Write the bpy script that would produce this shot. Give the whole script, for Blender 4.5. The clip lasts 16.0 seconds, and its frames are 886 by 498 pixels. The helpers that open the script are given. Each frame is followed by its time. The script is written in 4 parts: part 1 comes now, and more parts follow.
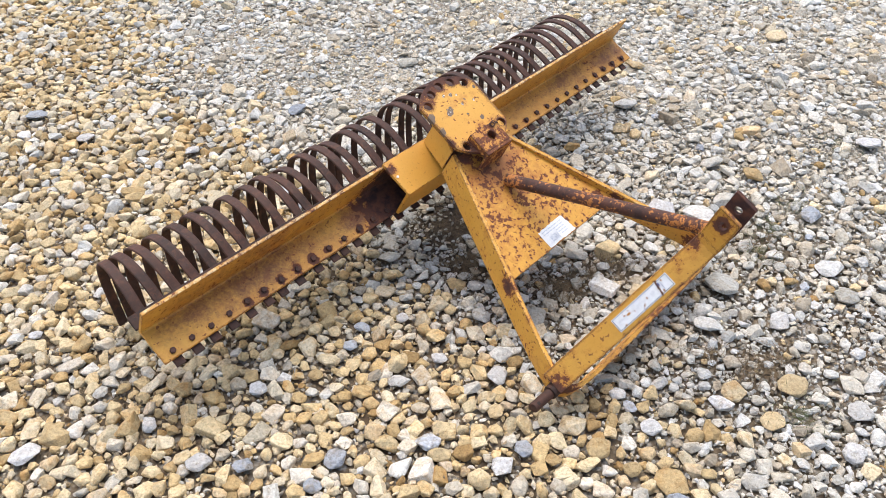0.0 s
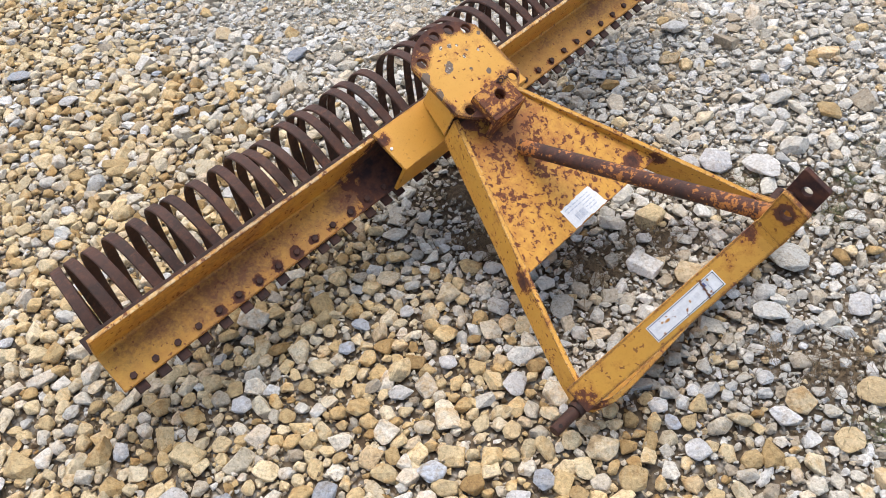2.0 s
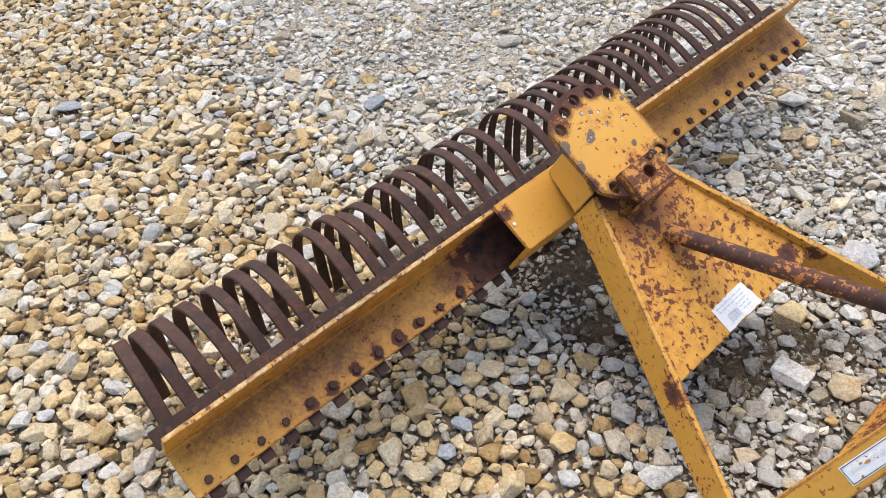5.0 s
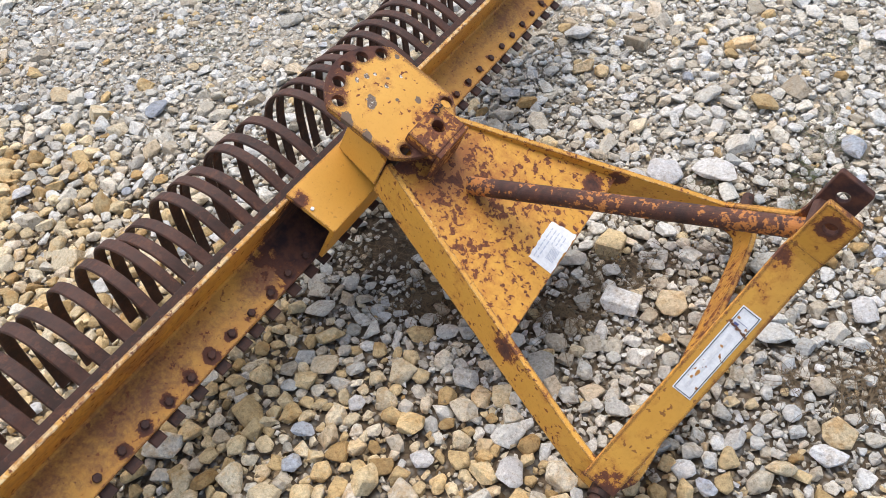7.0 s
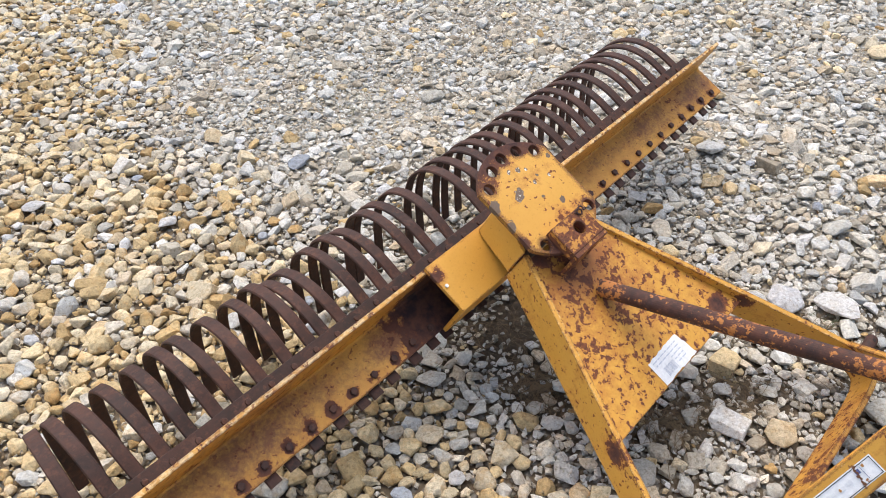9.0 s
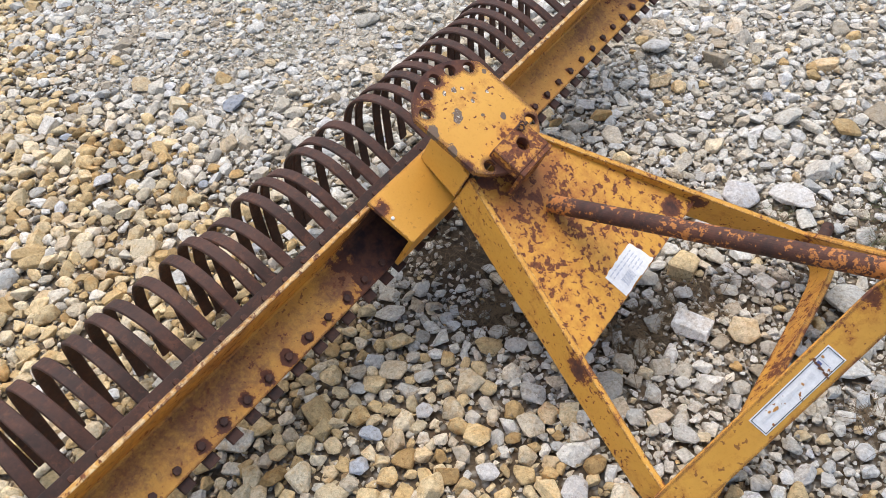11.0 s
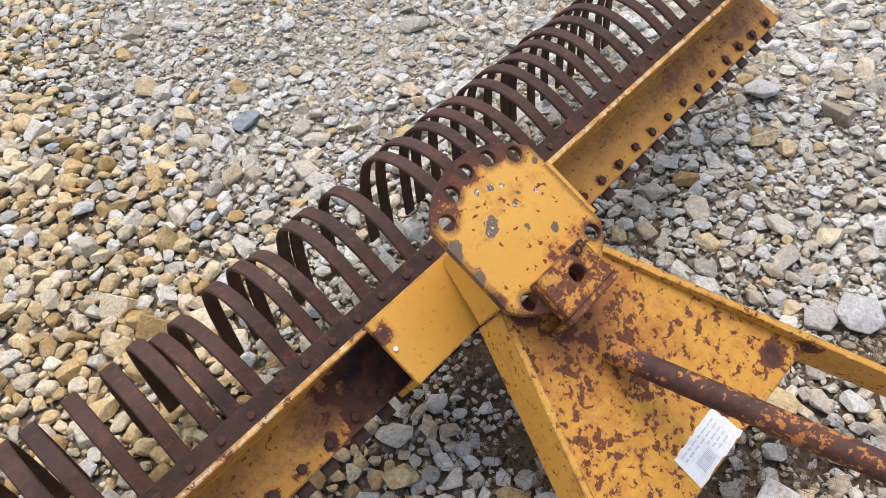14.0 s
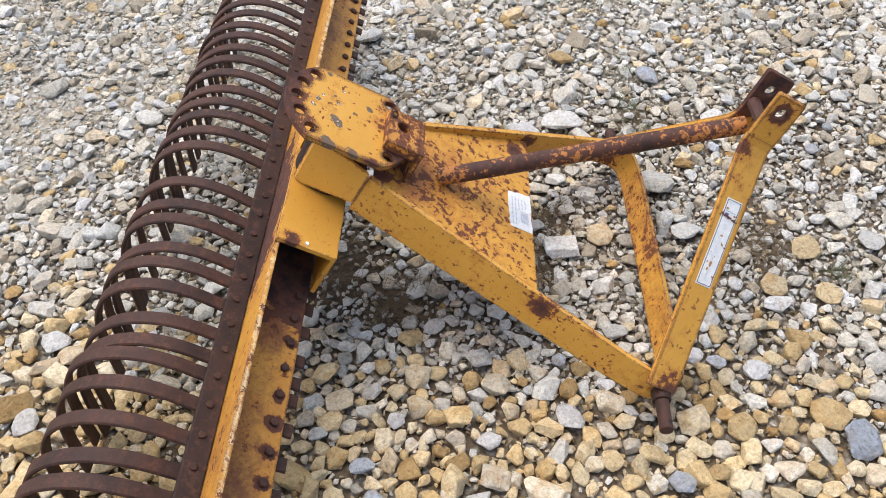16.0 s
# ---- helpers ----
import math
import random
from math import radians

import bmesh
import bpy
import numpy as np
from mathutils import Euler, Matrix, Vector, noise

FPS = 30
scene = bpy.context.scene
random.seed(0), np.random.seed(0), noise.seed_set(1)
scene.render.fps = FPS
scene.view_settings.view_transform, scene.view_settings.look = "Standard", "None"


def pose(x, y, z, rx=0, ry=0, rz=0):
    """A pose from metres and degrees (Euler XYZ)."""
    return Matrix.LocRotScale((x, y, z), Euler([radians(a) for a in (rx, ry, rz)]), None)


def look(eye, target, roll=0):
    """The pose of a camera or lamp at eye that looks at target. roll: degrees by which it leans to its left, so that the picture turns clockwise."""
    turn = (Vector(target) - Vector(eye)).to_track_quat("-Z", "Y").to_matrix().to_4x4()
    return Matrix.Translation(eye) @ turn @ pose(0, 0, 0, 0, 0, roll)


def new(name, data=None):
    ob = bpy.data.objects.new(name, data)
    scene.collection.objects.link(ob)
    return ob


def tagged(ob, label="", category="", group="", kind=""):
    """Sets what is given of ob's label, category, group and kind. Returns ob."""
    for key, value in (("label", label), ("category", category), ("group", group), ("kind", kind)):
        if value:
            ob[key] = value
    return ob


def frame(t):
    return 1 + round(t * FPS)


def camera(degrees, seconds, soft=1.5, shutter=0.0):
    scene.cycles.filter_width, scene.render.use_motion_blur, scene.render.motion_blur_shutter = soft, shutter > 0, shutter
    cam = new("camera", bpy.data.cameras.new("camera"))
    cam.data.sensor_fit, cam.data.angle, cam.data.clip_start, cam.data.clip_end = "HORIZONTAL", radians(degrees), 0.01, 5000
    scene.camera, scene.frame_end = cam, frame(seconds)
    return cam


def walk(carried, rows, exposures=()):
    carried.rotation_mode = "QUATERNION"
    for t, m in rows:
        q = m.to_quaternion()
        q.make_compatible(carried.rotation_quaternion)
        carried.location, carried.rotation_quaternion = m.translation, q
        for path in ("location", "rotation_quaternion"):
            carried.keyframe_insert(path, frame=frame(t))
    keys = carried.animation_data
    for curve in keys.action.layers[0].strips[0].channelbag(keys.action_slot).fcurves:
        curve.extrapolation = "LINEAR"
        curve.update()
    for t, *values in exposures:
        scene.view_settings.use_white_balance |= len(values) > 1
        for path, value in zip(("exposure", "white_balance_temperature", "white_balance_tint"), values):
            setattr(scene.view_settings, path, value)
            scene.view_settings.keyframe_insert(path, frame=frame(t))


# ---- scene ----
cam = camera(57.0, 16.0, soft=0.9)
PATH = [
    (0, (0.08, 0.091, 1.502), (-0.016, 1.627, 0.225), -2.8),
    (0.5, (0.08, 0.098, 1.483), (-0.027, 1.611, 0.179), -3.1),
    (1, (0.086, 0.169, 1.459), (-0.023, 1.609, 0.075), -3.3),
    (1.5, (0.157, 0.352, 1.437), (-0.069, 1.768, 0.042), -7.2),
    (2, (0.201, 0.462, 1.416), (-0.064, 1.828, -0.021), -10.3),
    (2.5, (0.15, 0.502, 1.42), (-0.152, 1.84, -0.036), -11.0),
    (3, (0.017, 0.579, 1.425), (-0.173, 1.917, -0.048), -8.8),
    (3.5, (-0.074, 0.623, 1.399), (-0.271, 1.944, -0.089), -6.1),
    (3.7, (-0.088, 0.629, 1.388), (-0.351, 1.981, -0.062), -5.1),
    (5.8, (-0.01, 0.702, 1.271), (-0.193, 2.16, -0.086), -9.2),
    (6, (0.024, 0.71, 1.251), (-0.047, 2.163, -0.122), -9.4),
    (6.5, (0.05, 0.719, 1.225), (0.17, 2.113, -0.204), -8.3),
    (7, (0.02, 0.733, 1.254), (0.098, 2.134, -0.17), -8.6),
    (7.5, (-0.019, 0.753, 1.291), (-0.045, 2.216, -0.073), -7.7),
    (8, (-0.031, 0.779, 1.342), (-0.056, 2.295, 0.037), -5.7),
    (8.5, (-0.06, 0.783, 1.363), (-0.031, 2.337, 0.104), -3.9),
    (9, (-0.075, 0.717, 1.331), (-0.163, 2.243, 0.041), -4.0),
    (9.2, (-0.072, 0.678, 1.325), (-0.198, 2.172, 0.001), -4.2),
    (11.3, (-0.014, 0.81, 1.288), (-0.036, 2.208, -0.143), -8.7),
    (11.5, (0.055, 0.855, 1.28), (0.009, 2.257, -0.145), -9.4),
    (12, (0.12, 0.957, 1.261), (0.025, 2.331, -0.19), -12.6),
    (12.5, (0.114, 1.228, 1.198), (-0.113, 2.619, -0.22), -11.9),
    (13, (0.097, 1.407, 1.129), (-0.2, 2.755, -0.318), -13.0),
    (13.5, (0.094, 1.407, 1.114), (-0.214, 2.68, -0.398), -12.8),
    (14, (0.032, 1.206, 1.204), (-0.148, 2.526, -0.288), -8.6),
    (14.5, (-0.097, 0.923, 1.259), (-0.097, 2.287, -0.204), -2.6),
    (15, (-0.217, 0.925, 1.275), (-0.018, 2.3, -0.164), -3.0),
    (15.5, (-0.42, 0.992, 1.279), (0.059, 2.266, -0.187), -5.8),
    (16, (-0.558, 0.924, 1.288), (0.301, 2.012, -0.154), -1.8),
]
walk(cam, [(t, look(eye, target, roll)) for t, eye, target, roll in PATH], exposures=[(0.0, 0.82), (1.5, 0.68), (7.0, 0.70), (9.0, 0.72), (13.5, 0.60), (16.0, 0.67)])

# ---- world and light: a bright overcast day ----
world = bpy.data.worlds.new("overcast_sky")
scene.world = world
world.use_nodes = True
wn = world.node_tree.nodes
sky = wn.new("ShaderNodeTexSky")
sky.sky_type, sky.sun_disc = "NISHITA", False
sky.sun_elevation, sky.sun_rotation = radians(67), radians(-39)
sky.air_density, sky.dust_density, sky.ozone_density = 1.0, 4.0, 1.0
world.node_tree.links.new(sky.outputs["Color"], wn["Background"].inputs["Color"])
wn["Background"].inputs["Strength"].default_value = 0.15
sun = new("sun", bpy.data.lights.new("sun", "SUN"))
sun.data.energy, sun.data.angle, sun.data.color = 1.08, radians(45), (1.0, 0.96, 0.90)
sun.matrix_world = look((0, 0, 0), (-0.24, -0.30, -0.92))


# ---- materials ----
class Nodes:
    """Short hand for building one node material."""

    def __init__(self, name):
        self.mat = bpy.data.materials.new(name)
        self.mat.use_nodes = True
        self.tree = self.mat.node_tree
        self.bsdf = self.tree.nodes["Principled BSDF"]

    def add(self, kind, values=None, **attrs):
        n = self.tree.nodes.new(kind)
        for k, v in attrs.items():
            setattr(n, k, v)
        for k, v in (values or {}).items():
            if isinstance(v, bpy.types.NodeSocket):
                self.tree.links.new(v, n.inputs[k])
            else:
                n.inputs[k].default_value = v
        return n

    def out(self, k, v):
        if isinstance(v, bpy.types.NodeSocket):
            self.tree.links.new(v, self.bsdf.inputs[k])
        else:
            self.bsdf.inputs[k].default_value = v

    def coords(self):
        return self.add("ShaderNodeTexCoord").outputs["Object"]

    def noise(self, vec, scale, detail=4.0, rough=0.6):
        return self.add("ShaderNodeTexNoise", {"Vector": vec, "Scale": scale, "Detail": detail, "Roughness": rough}).outputs["Fac"]

    def ramp(self, fac, stops, constant=False):
        r = self.add("ShaderNodeValToRGB", {"Fac": fac})
        r.color_ramp.interpolation = "CONSTANT" if constant else "LINEAR"
        el = r.color_ramp.elements
        while len(el) < len(stops):
            el.new(0.5)
        for e, (p, c) in zip(el, stops):
            e.position = p
            e.color = (c, c, c, 1) if isinstance(c, (int, float)) else (*c, 1)
        return r.outputs["Color"]

    def mix(self, fac, a, b, blend="MIX"):
        n = self.add("ShaderNodeMix", data_type="RGBA", blend_type=blend)
        for s, v in ((n.inputs[0], fac), (n.inputs[6], a), (n.inputs[7], b)):
            if isinstance(v, bpy.types.NodeSocket):
                self.tree.links.new(v, s)
            elif isinstance(v, tuple):
                s.default_value = (*v, 1)
            else:
                s.default_value = v
        return n.outputs[2]

    def math(self, op, a, b=0.0, c=0.0):
        return self.add("ShaderNodeMath", {0: a, 1: b, 2: c}, operation=op).outputs[0]

    def bump(self, height, strength, distance=0.002):
        self.out("Normal", self.add("ShaderNodeBump", {"Height": height, "Strength": strength, "Distance": distance}).outputs["Normal"])


def painted(name, rust=0.0, edge=1.0, patches=(), speck=1.0, flecks=0.0, dirt=0.45, haze=0.12, pale=0.0, studs=False, stains=(), scars=(), chalk=0.0, rim=0.0, crest=False, grain=92.0, stain_shade=(0.175, 0.060, 0.023), reach=0.007):
    """Yellow machine paint with chips, speckle and rust. rust lowers the threshold; patches: x, y, z, radius, gain of larger rust
    stains; flecks: crisp flakes of rust through the paint."""
    n = Nodes(name)
    vec = n.coords()
    big, mid, fine = n.noise(vec, 7.0, 3.0), n.noise(vec, 38.0, 6.0, 0.65), n.noise(vec, 190.0, 4.0, 0.7)
    geo = n.add("ShaderNodeNewGeometry")
    soft = n.add("ShaderNodeBevel", {"Radius": reach}, samples=6).outputs["Normal"]
    dot = n.add("ShaderNodeVectorMath", {0: soft, 1: geo.outputs["Normal"]}, operation="DOT_PRODUCT").outputs["Value"]
    worn = n.math("MULTIPLY", n.math("SUBTRACT", 1.0, dot), 0.9 * edge)
    level = n.math("ADD", n.math("MULTIPLY_ADD", mid, 0.75, n.math("MULTIPLY", big, 0.40)), n.math("MULTIPLY", fine, 0.20))
    level = n.math("ADD", level, n.math("MINIMUM", worn, 0.24))
    extra = None
    for x, y, z, r, gain in patches:
        far = n.add("ShaderNodeVectorMath", {0: vec, 1: (x, y, z)}, operation="DISTANCE").outputs["Value"]
        near = n.add("ShaderNodeMapRange", {"Value": far, "From Min": r, "From Max": r * 0.25, "To Min": 0.0, "To Max": gain}).outputs["Result"]
        extra = near if extra is None else n.math("ADD", extra, near)
    if studs:
        # rust that has run out round the row of bolts
        xyz = n.add("ShaderNodeSeparateXYZ", {0: vec})
        x, y = xyz.outputs[0], xyz.outputs[1]
        off = []
        for first, step in ((-0.894, 0.0512), (0.887, 0.0518)):
            turn = n.math("FRACT", n.math("ADD", n.math("DIVIDE", n.math("SUBTRACT", x, first), step), 100.5))
            off.append(n.math("MULTIPLY", n.math("SUBTRACT", turn, 0.5), step))
        right = n.math("GREATER_THAN", x, 0.0)
        u = n.math("MULTIPLY_ADD", right, n.math("SUBTRACT", off[1], off[0]), off[0])
        v = n.math("SUBTRACT", y, 0.6235)
        d = n.math("SQRT", n.math("ADD", n.math("MULTIPLY", u, u), n.math("MULTIPLY", v, v)))
        ring = n.add("ShaderNodeMapRange", {"Value": d, "From Min": 0.019, "From Max": 0.009, "To Min": 0.0, "To Max": n.ramp(n.noise(vec, 9.0, 2.0), [(0.40, 0.04), (0.62, 0.20)])}).outputs["Result"]
        extra = ring if extra is None else n.math("ADD", extra, ring)
    if extra is not None:
        level = n.math("ADD", level, extra)
    at = 0.845 - rust
    halo = n.ramp(level, [(at - haze, 0.0), (at + 0.01, 1.0)])
    core = n.ramp(level, [(at - 0.008, 0.0), (at + 0.012, 1.0)])
    deep = n.ramp(level, [(at + 0.02, 0.0), (at + 0.14, 1.0)])
    paint = n.mix(n.ramp(big, [(0.3, 0.0), (0.7, 1.0)]), (0.61, 0.305, 0.042), (0.69, 0.368, 0.062))
    paint = n.mix(n.math("MULTIPLY", n.ramp(n.noise(vec, 14.0, 5.0), [(0.5, 0.0), (0.72, 1.0)]), dirt), paint, (0.46, 0.215, 0.035))
    paint = n.mix(n.math("MULTIPLY", n.ramp(fine, [(0.50, 0.0), (0.75, 1.0)]), 0.25), paint, (0.44, 0.20, 0.03))
    paint = n.mix(n.math("MULTIPLY", halo, 0.6), paint, (0.40, 0.135, 0.022))
    smear = None
    for x, y, z, r, gain in stains:
        # soft brown staining and painted crossbar shade, finely speckled, drawn out along the bar
        far = n.add("ShaderNodeVectorMath", {0: n.add("ShaderNodeVectorMath", {0: vec, 1: (1.0, 3.2, 1.0)}, operation="MULTIPLY").outputs[0], 1: (x, y * 3.2, z)}, operation="DISTANCE").outputs["Value"]
        near = n.add("ShaderNodeMapRange", {"Value": far, "From Min": r, "From Max": r * 0.15, "To Min": 0.0, "To Max": gain}).outputs["Result"]
        smear = near if smear is None else n.math("MAXIMUM", smear, near)
    if smear is not None:
        wash = n.math("ADD", n.math("MULTIPLY", n.noise(vec, 26.0, 6.0, 0.75), 0.6), n.math("MULTIPLY", n.noise(vec, 130.0, 4.0, 0.7), 0.4))
        wash = n.ramp(n.math("MULTIPLY_ADD", smear, 0.42, wash), [(0.60, 0.0), (0.82, 1.0)])
        paint = n.mix(n.math("MULTIPLY", wash, 0.85), paint, stain_shade)
    rusty = n.mix(n.ramp(fine, [(0.35, 0.0), (0.65, 1.0)]), (0.085, 0.032, 0.021), (0.24, 0.082, 0.032))
    rusty = n.mix(deep, rusty, n.mix(n.ramp(mid, [(0.4, 0.0), (0.6, 1.0)]), (0.050, 0.025, 0.022), (0.125, 0.050, 0.030)))
    dots = n.ramp(n.noise(vec, 95.0, 2.0, 0.5), [(0.675 - 0.02 * speck, 0.0), (0.70 - 0.02 * speck, 1.0)])
    mask = n.math("MAXIMUM", core, n.math("MULTIPLY", dots, speck * 0.9))
    if flecks:
        warp = n.add("ShaderNodeTexNoise", {"Vector": vec, "Scale": 60.0, "Detail": 3.0}).outputs["Color"]
        bent = n.mix(0.02, vec, warp, "ADD")
        f = n.math("MULTIPLY_ADD", n.noise(bent, grain, 3.0, 0.58), 0.85, n.math("MULTIPLY", n.noise(vec, 17.0, 2.0), 0.38))
        if extra is not None:
            f = n.math("MULTIPLY_ADD", extra, 0.5, f)
        flake = n.ramp(f, [(0.775 - flecks, 0.0), (0.79 - flecks, 1.0)])
        stain = n.ramp(f, [(0.70 - flecks, 0.0), (0.79 - flecks, 1.0)])
        paint = n.mix(n.math("MULTIPLY", stain, 0.5), paint, (0.42, 0.15, 0.03))
        mask = n.math("MAXIMUM", mask, flake)
    if chalk or rim or crest:
        # the top coat gone from the edges, down to cream undercoat with bites of rust
        bite = n.noise(vec, 85.0, 5.0, 0.7)
        if crest:
            place = n.add("ShaderNodeSeparateXYZ", {0: vec})
            top = n.math("GREATER_THAN", n.math("MULTIPLY_ADD", place.outputs[0], -0.008, place.outputs[2]), -0.1088)
            gone = n.math("MULTIPLY", top, n.ramp(bite, [(0.46, 0.10), (0.56, 0.9)]))
            eaten = n.math("MULTIPLY", top, n.ramp(n.noise(vec, 48.0, 5.0, 0.75), [(0.56, 0.0), (0.59, 1.0)]))
        else:
            gone = n.math("MULTIPLY", n.ramp(worn, [(0.05, 0.0), (0.11, 1.0)]), n.ramp(bite, [(0.58 - chalk, 0.0), (0.62 - chalk, 1.0)]))
            eaten = n.math("MULTIPLY", n.ramp(worn, [(0.03, 0.0), (0.09, 1.0)]), n.ramp(n.noise(vec, 55.0, 5.0, 0.75), [(0.57 - rim, 0.0), (0.60 - rim, 1.0)]))
        paint = n.mix(n.math("MULTIPLY", gone, 0.8), paint, (0.74, 0.58, 0.32))
        mask = n.math("MAXIMUM", mask, eaten)
    col = n.mix(mask, paint, rusty)
    if pale:
        bare = n.ramp(n.noise(vec, 70.0, 3.0, 0.6), [(0.69 - pale, 0.0), (0.70 - pale, 1.0)])
        col = n.mix(bare, col, n.mix(n.ramp(fine, [(0.45, 0.0), (0.6, 1.0)]), (0.25, 0.20, 0.14), (0.55, 0.53, 0.46)))
    ragged = n.math("MULTIPLY", n.math("SUBTRACT", n.noise(vec, 130.0, 4.0, 0.6), 0.5), 1.5) if scars else None
    for x, y, z, r, long, bright in scars:
        # paint knocked off down to grey-brown primer, with glints of scraped metal painted pale
        at = n.add("ShaderNodeMapping", {"Vector": vec, "Location": (x, y, z), "Rotation": (0, 0, radians(45)), "Scale": (long, 1.0, 1.0)}, vector_type="TEXTURE").outputs[0]
        far = n.add("ShaderNodeVectorMath", {0: at}, operation="LENGTH").outputs["Value"]
        bare = n.ramp(n.math("ADD", n.math("DIVIDE", far, 2.0 * r), n.math("MULTIPLY", ragged, 0.5)), [(0.46, 1.0), (0.51, 0.0)])
        col = n.mix(bare, col, n.mix(n.ramp(fine, [(0.60 - 0.28 * bright, 0.0), (0.66 - 0.28 * bright, 1.0)]), (0.150, 0.100, 0.066), (0.68, 0.65, 0.58)))
    n.out("Base Color", col)
    n.out("Roughness", n.math("MULTIPLY_ADD", mask, 0.38, n.math("MULTIPLY_ADD", fine, 0.18, 0.42)))
    n.out("Specular IOR Level", 0.4)
    n.bump(n.math("ADD", n.math("MULTIPLY", mask, -0.5), n.math("MULTIPLY", n.math("MULTIPLY", mask, fine), 1.2)), 0.6, 0.0012)
    return n.mat


def rusted(name, dark=(0.040, 0.021, 0.018), light=(0.115, 0.050, 0.034), paint=0.0, ends=()):
    """Brown rusted steel; paint: how much of the old orange coat is left."""
    n = Nodes(name)
    vec = n.coords()
    turn = n.add("ShaderNodeObjectInfo").outputs["Random"]
    vec = n.add("ShaderNodeVectorMath", {0: vec, 1: n.add("ShaderNodeCombineXYZ", {0: turn, 1: turn, 2: turn}).outputs[0]}, operation="ADD").outputs[0]
    a, b, c = n.noise(vec, 11.0, 4.0), n.noise(vec, 70.0, 5.0, 0.7), n.noise(vec, 350.0, 3.0)
    tone = n.math("ADD", n.math("MULTIPLY", a, 0.6), n.math("MULTIPLY", b, 0.5))
    col = n.mix(n.ramp(tone, [(0.40, 0.0), (0.68, 1.0)]), dark, light)
    col = n.mix(n.math("MULTIPLY", n.ramp(n.noise(vec, 48.0, 6.0, 0.75), [(0.52, 0.0), (0.66, 1.0)]), 0.55), col, (0.15, 0.058, 0.030))
    col = n.mix(n.math("MULTIPLY", n.ramp(n.noise(vec, 24.0, 3.0), [(0.60, 0.0), (0.74, 1.0)]), 0.45), col, (0.036, 0.036, 0.041))
    if paint:
        body = n.math("ADD", n.math("MULTIPLY", n.noise(vec, 105.0, 5.0, 0.65), 0.75), n.math("MULTIPLY", a, 0.40))
        if ends:
            along = n.add("ShaderNodeSeparateXYZ", {0: n.coords()}).outputs[1]
            tip = n.math("MAXIMUM", n.ramp(n.math("SUBTRACT", along, ends[0] - 0.03), [(0.0, 0.0), (0.04, 1.0)]), n.ramp(n.math("SUBTRACT", ends[1] + 0.03, along), [(0.0, 0.0), (0.04, 1.0)]))
            body = n.math("MULTIPLY_ADD", tip, 0.10, body)
        left = n.ramp(body, [(0.66 - paint, 0.0), (0.70 - paint, 1.0)])
        col = n.mix(left, col, n.mix(c, (0.36, 0.125, 0.036), (0.52, 0.22, 0.052)))
    n.out("Base Color", col)
    n.out("Roughness", n.math("MULTIPLY_ADD", b, 0.35, 0.50))
    n.out("Specular IOR Level", 0.32)
    n.bump(n.math("ADD", b, n.math("MULTIPLY", c, 0.6)), 0.5, 0.0014)
    return n.mat


def stony(name, stops, per_object=False, rusty=1.0):
    """Crushed limestone: a tint for each stone, blotches, veins and a rough, dusty grain."""
    n = Nodes(name)
    pick = n.add("ShaderNodeObjectInfo").outputs["Random"] if per_object else n.add("ShaderNodeNewGeometry").outputs["Random Per Island"]
    shift = n.math("MULTIPLY", pick, 91.0)
    vec = n.add("ShaderNodeVectorMath", {0: n.add("ShaderNodeNewGeometry").outputs["Position"], 1: n.add("ShaderNodeCombineXYZ", {0: shift, 1: shift, 2: shift}).outputs[0]}, operation="ADD").outputs[0]
    tint = n.ramp(pick, stops)
    shade = n.add("ShaderNodeMath", {0: n.math("MULTIPLY", pick, 37.7)}, operation="FRACT").outputs[0]
    warm = n.add("ShaderNodeMath", {0: n.math("MULTIPLY", pick, 83.3)}, operation="FRACT").outputs[0]
    blot, grain, pits = n.noise(vec, 42.0, 5.0, 0.6), n.noise(vec, 480.0, 3.0, 0.6), n.noise(vec, 120.0, 5.0, 0.7)
    col = n.mix(1.0, tint, n.ramp(shade, [(0.0, 0.80), (1.0, 1.10)]), "MULTIPLY")
    brown = n.math("MULTIPLY", n.ramp(blot, [(0.45, 0.0), (0.62, 1.0)]), n.math("MULTIPLY_ADD", warm, 0.55 * rusty, 0.08 * rusty))
    col = n.mix(brown, col, n.mix(1.0, col, (0.78, 0.56, 0.30), "MULTIPLY"))
    pale = n.math("MULTIPLY", n.ramp(n.noise(vec, 60.0, 4.0, 0.6), [(0.52, 0.0), (0.62, 1.0)]), n.math("MULTIPLY_ADD", shade, 0.5, 0.05))
    col = n.mix(pale, col, n.mix(1.0, col, (1.11, 1.13, 1.17), "MULTIPLY"))
    col = n.mix(n.math("MULTIPLY", n.ramp(pits, [(0.36, 1.0), (0.47, 0.0)]), 0.65), col, n.mix(1.0, col, (0.60, 0.54, 0.45), "MULTIPLY"))
    col = n.mix(1.0, col, n.ramp(grain, [(0.30, 0.88), (0.70, 1.09)]), "MULTIPLY")
    col = n.mix(1.0, col, n.ramp(n.noise(vec, 150.0, 4.0, 0.6), [(0.34, 0.80), (0.66, 1.14)]), "MULTIPLY")
    n.out("Base Color", col)
    n.out("Roughness", n.math("MULTIPLY_ADD", pits, 0.2, 0.70))
    n.out("Specular IOR Level", 0.35)
    n.bump(n.math("ADD", n.math("MULTIPLY", pits, 1.0), n.math("MULTIPLY", blot, 1.4)), 0.75, 0.006)
    return n.mat


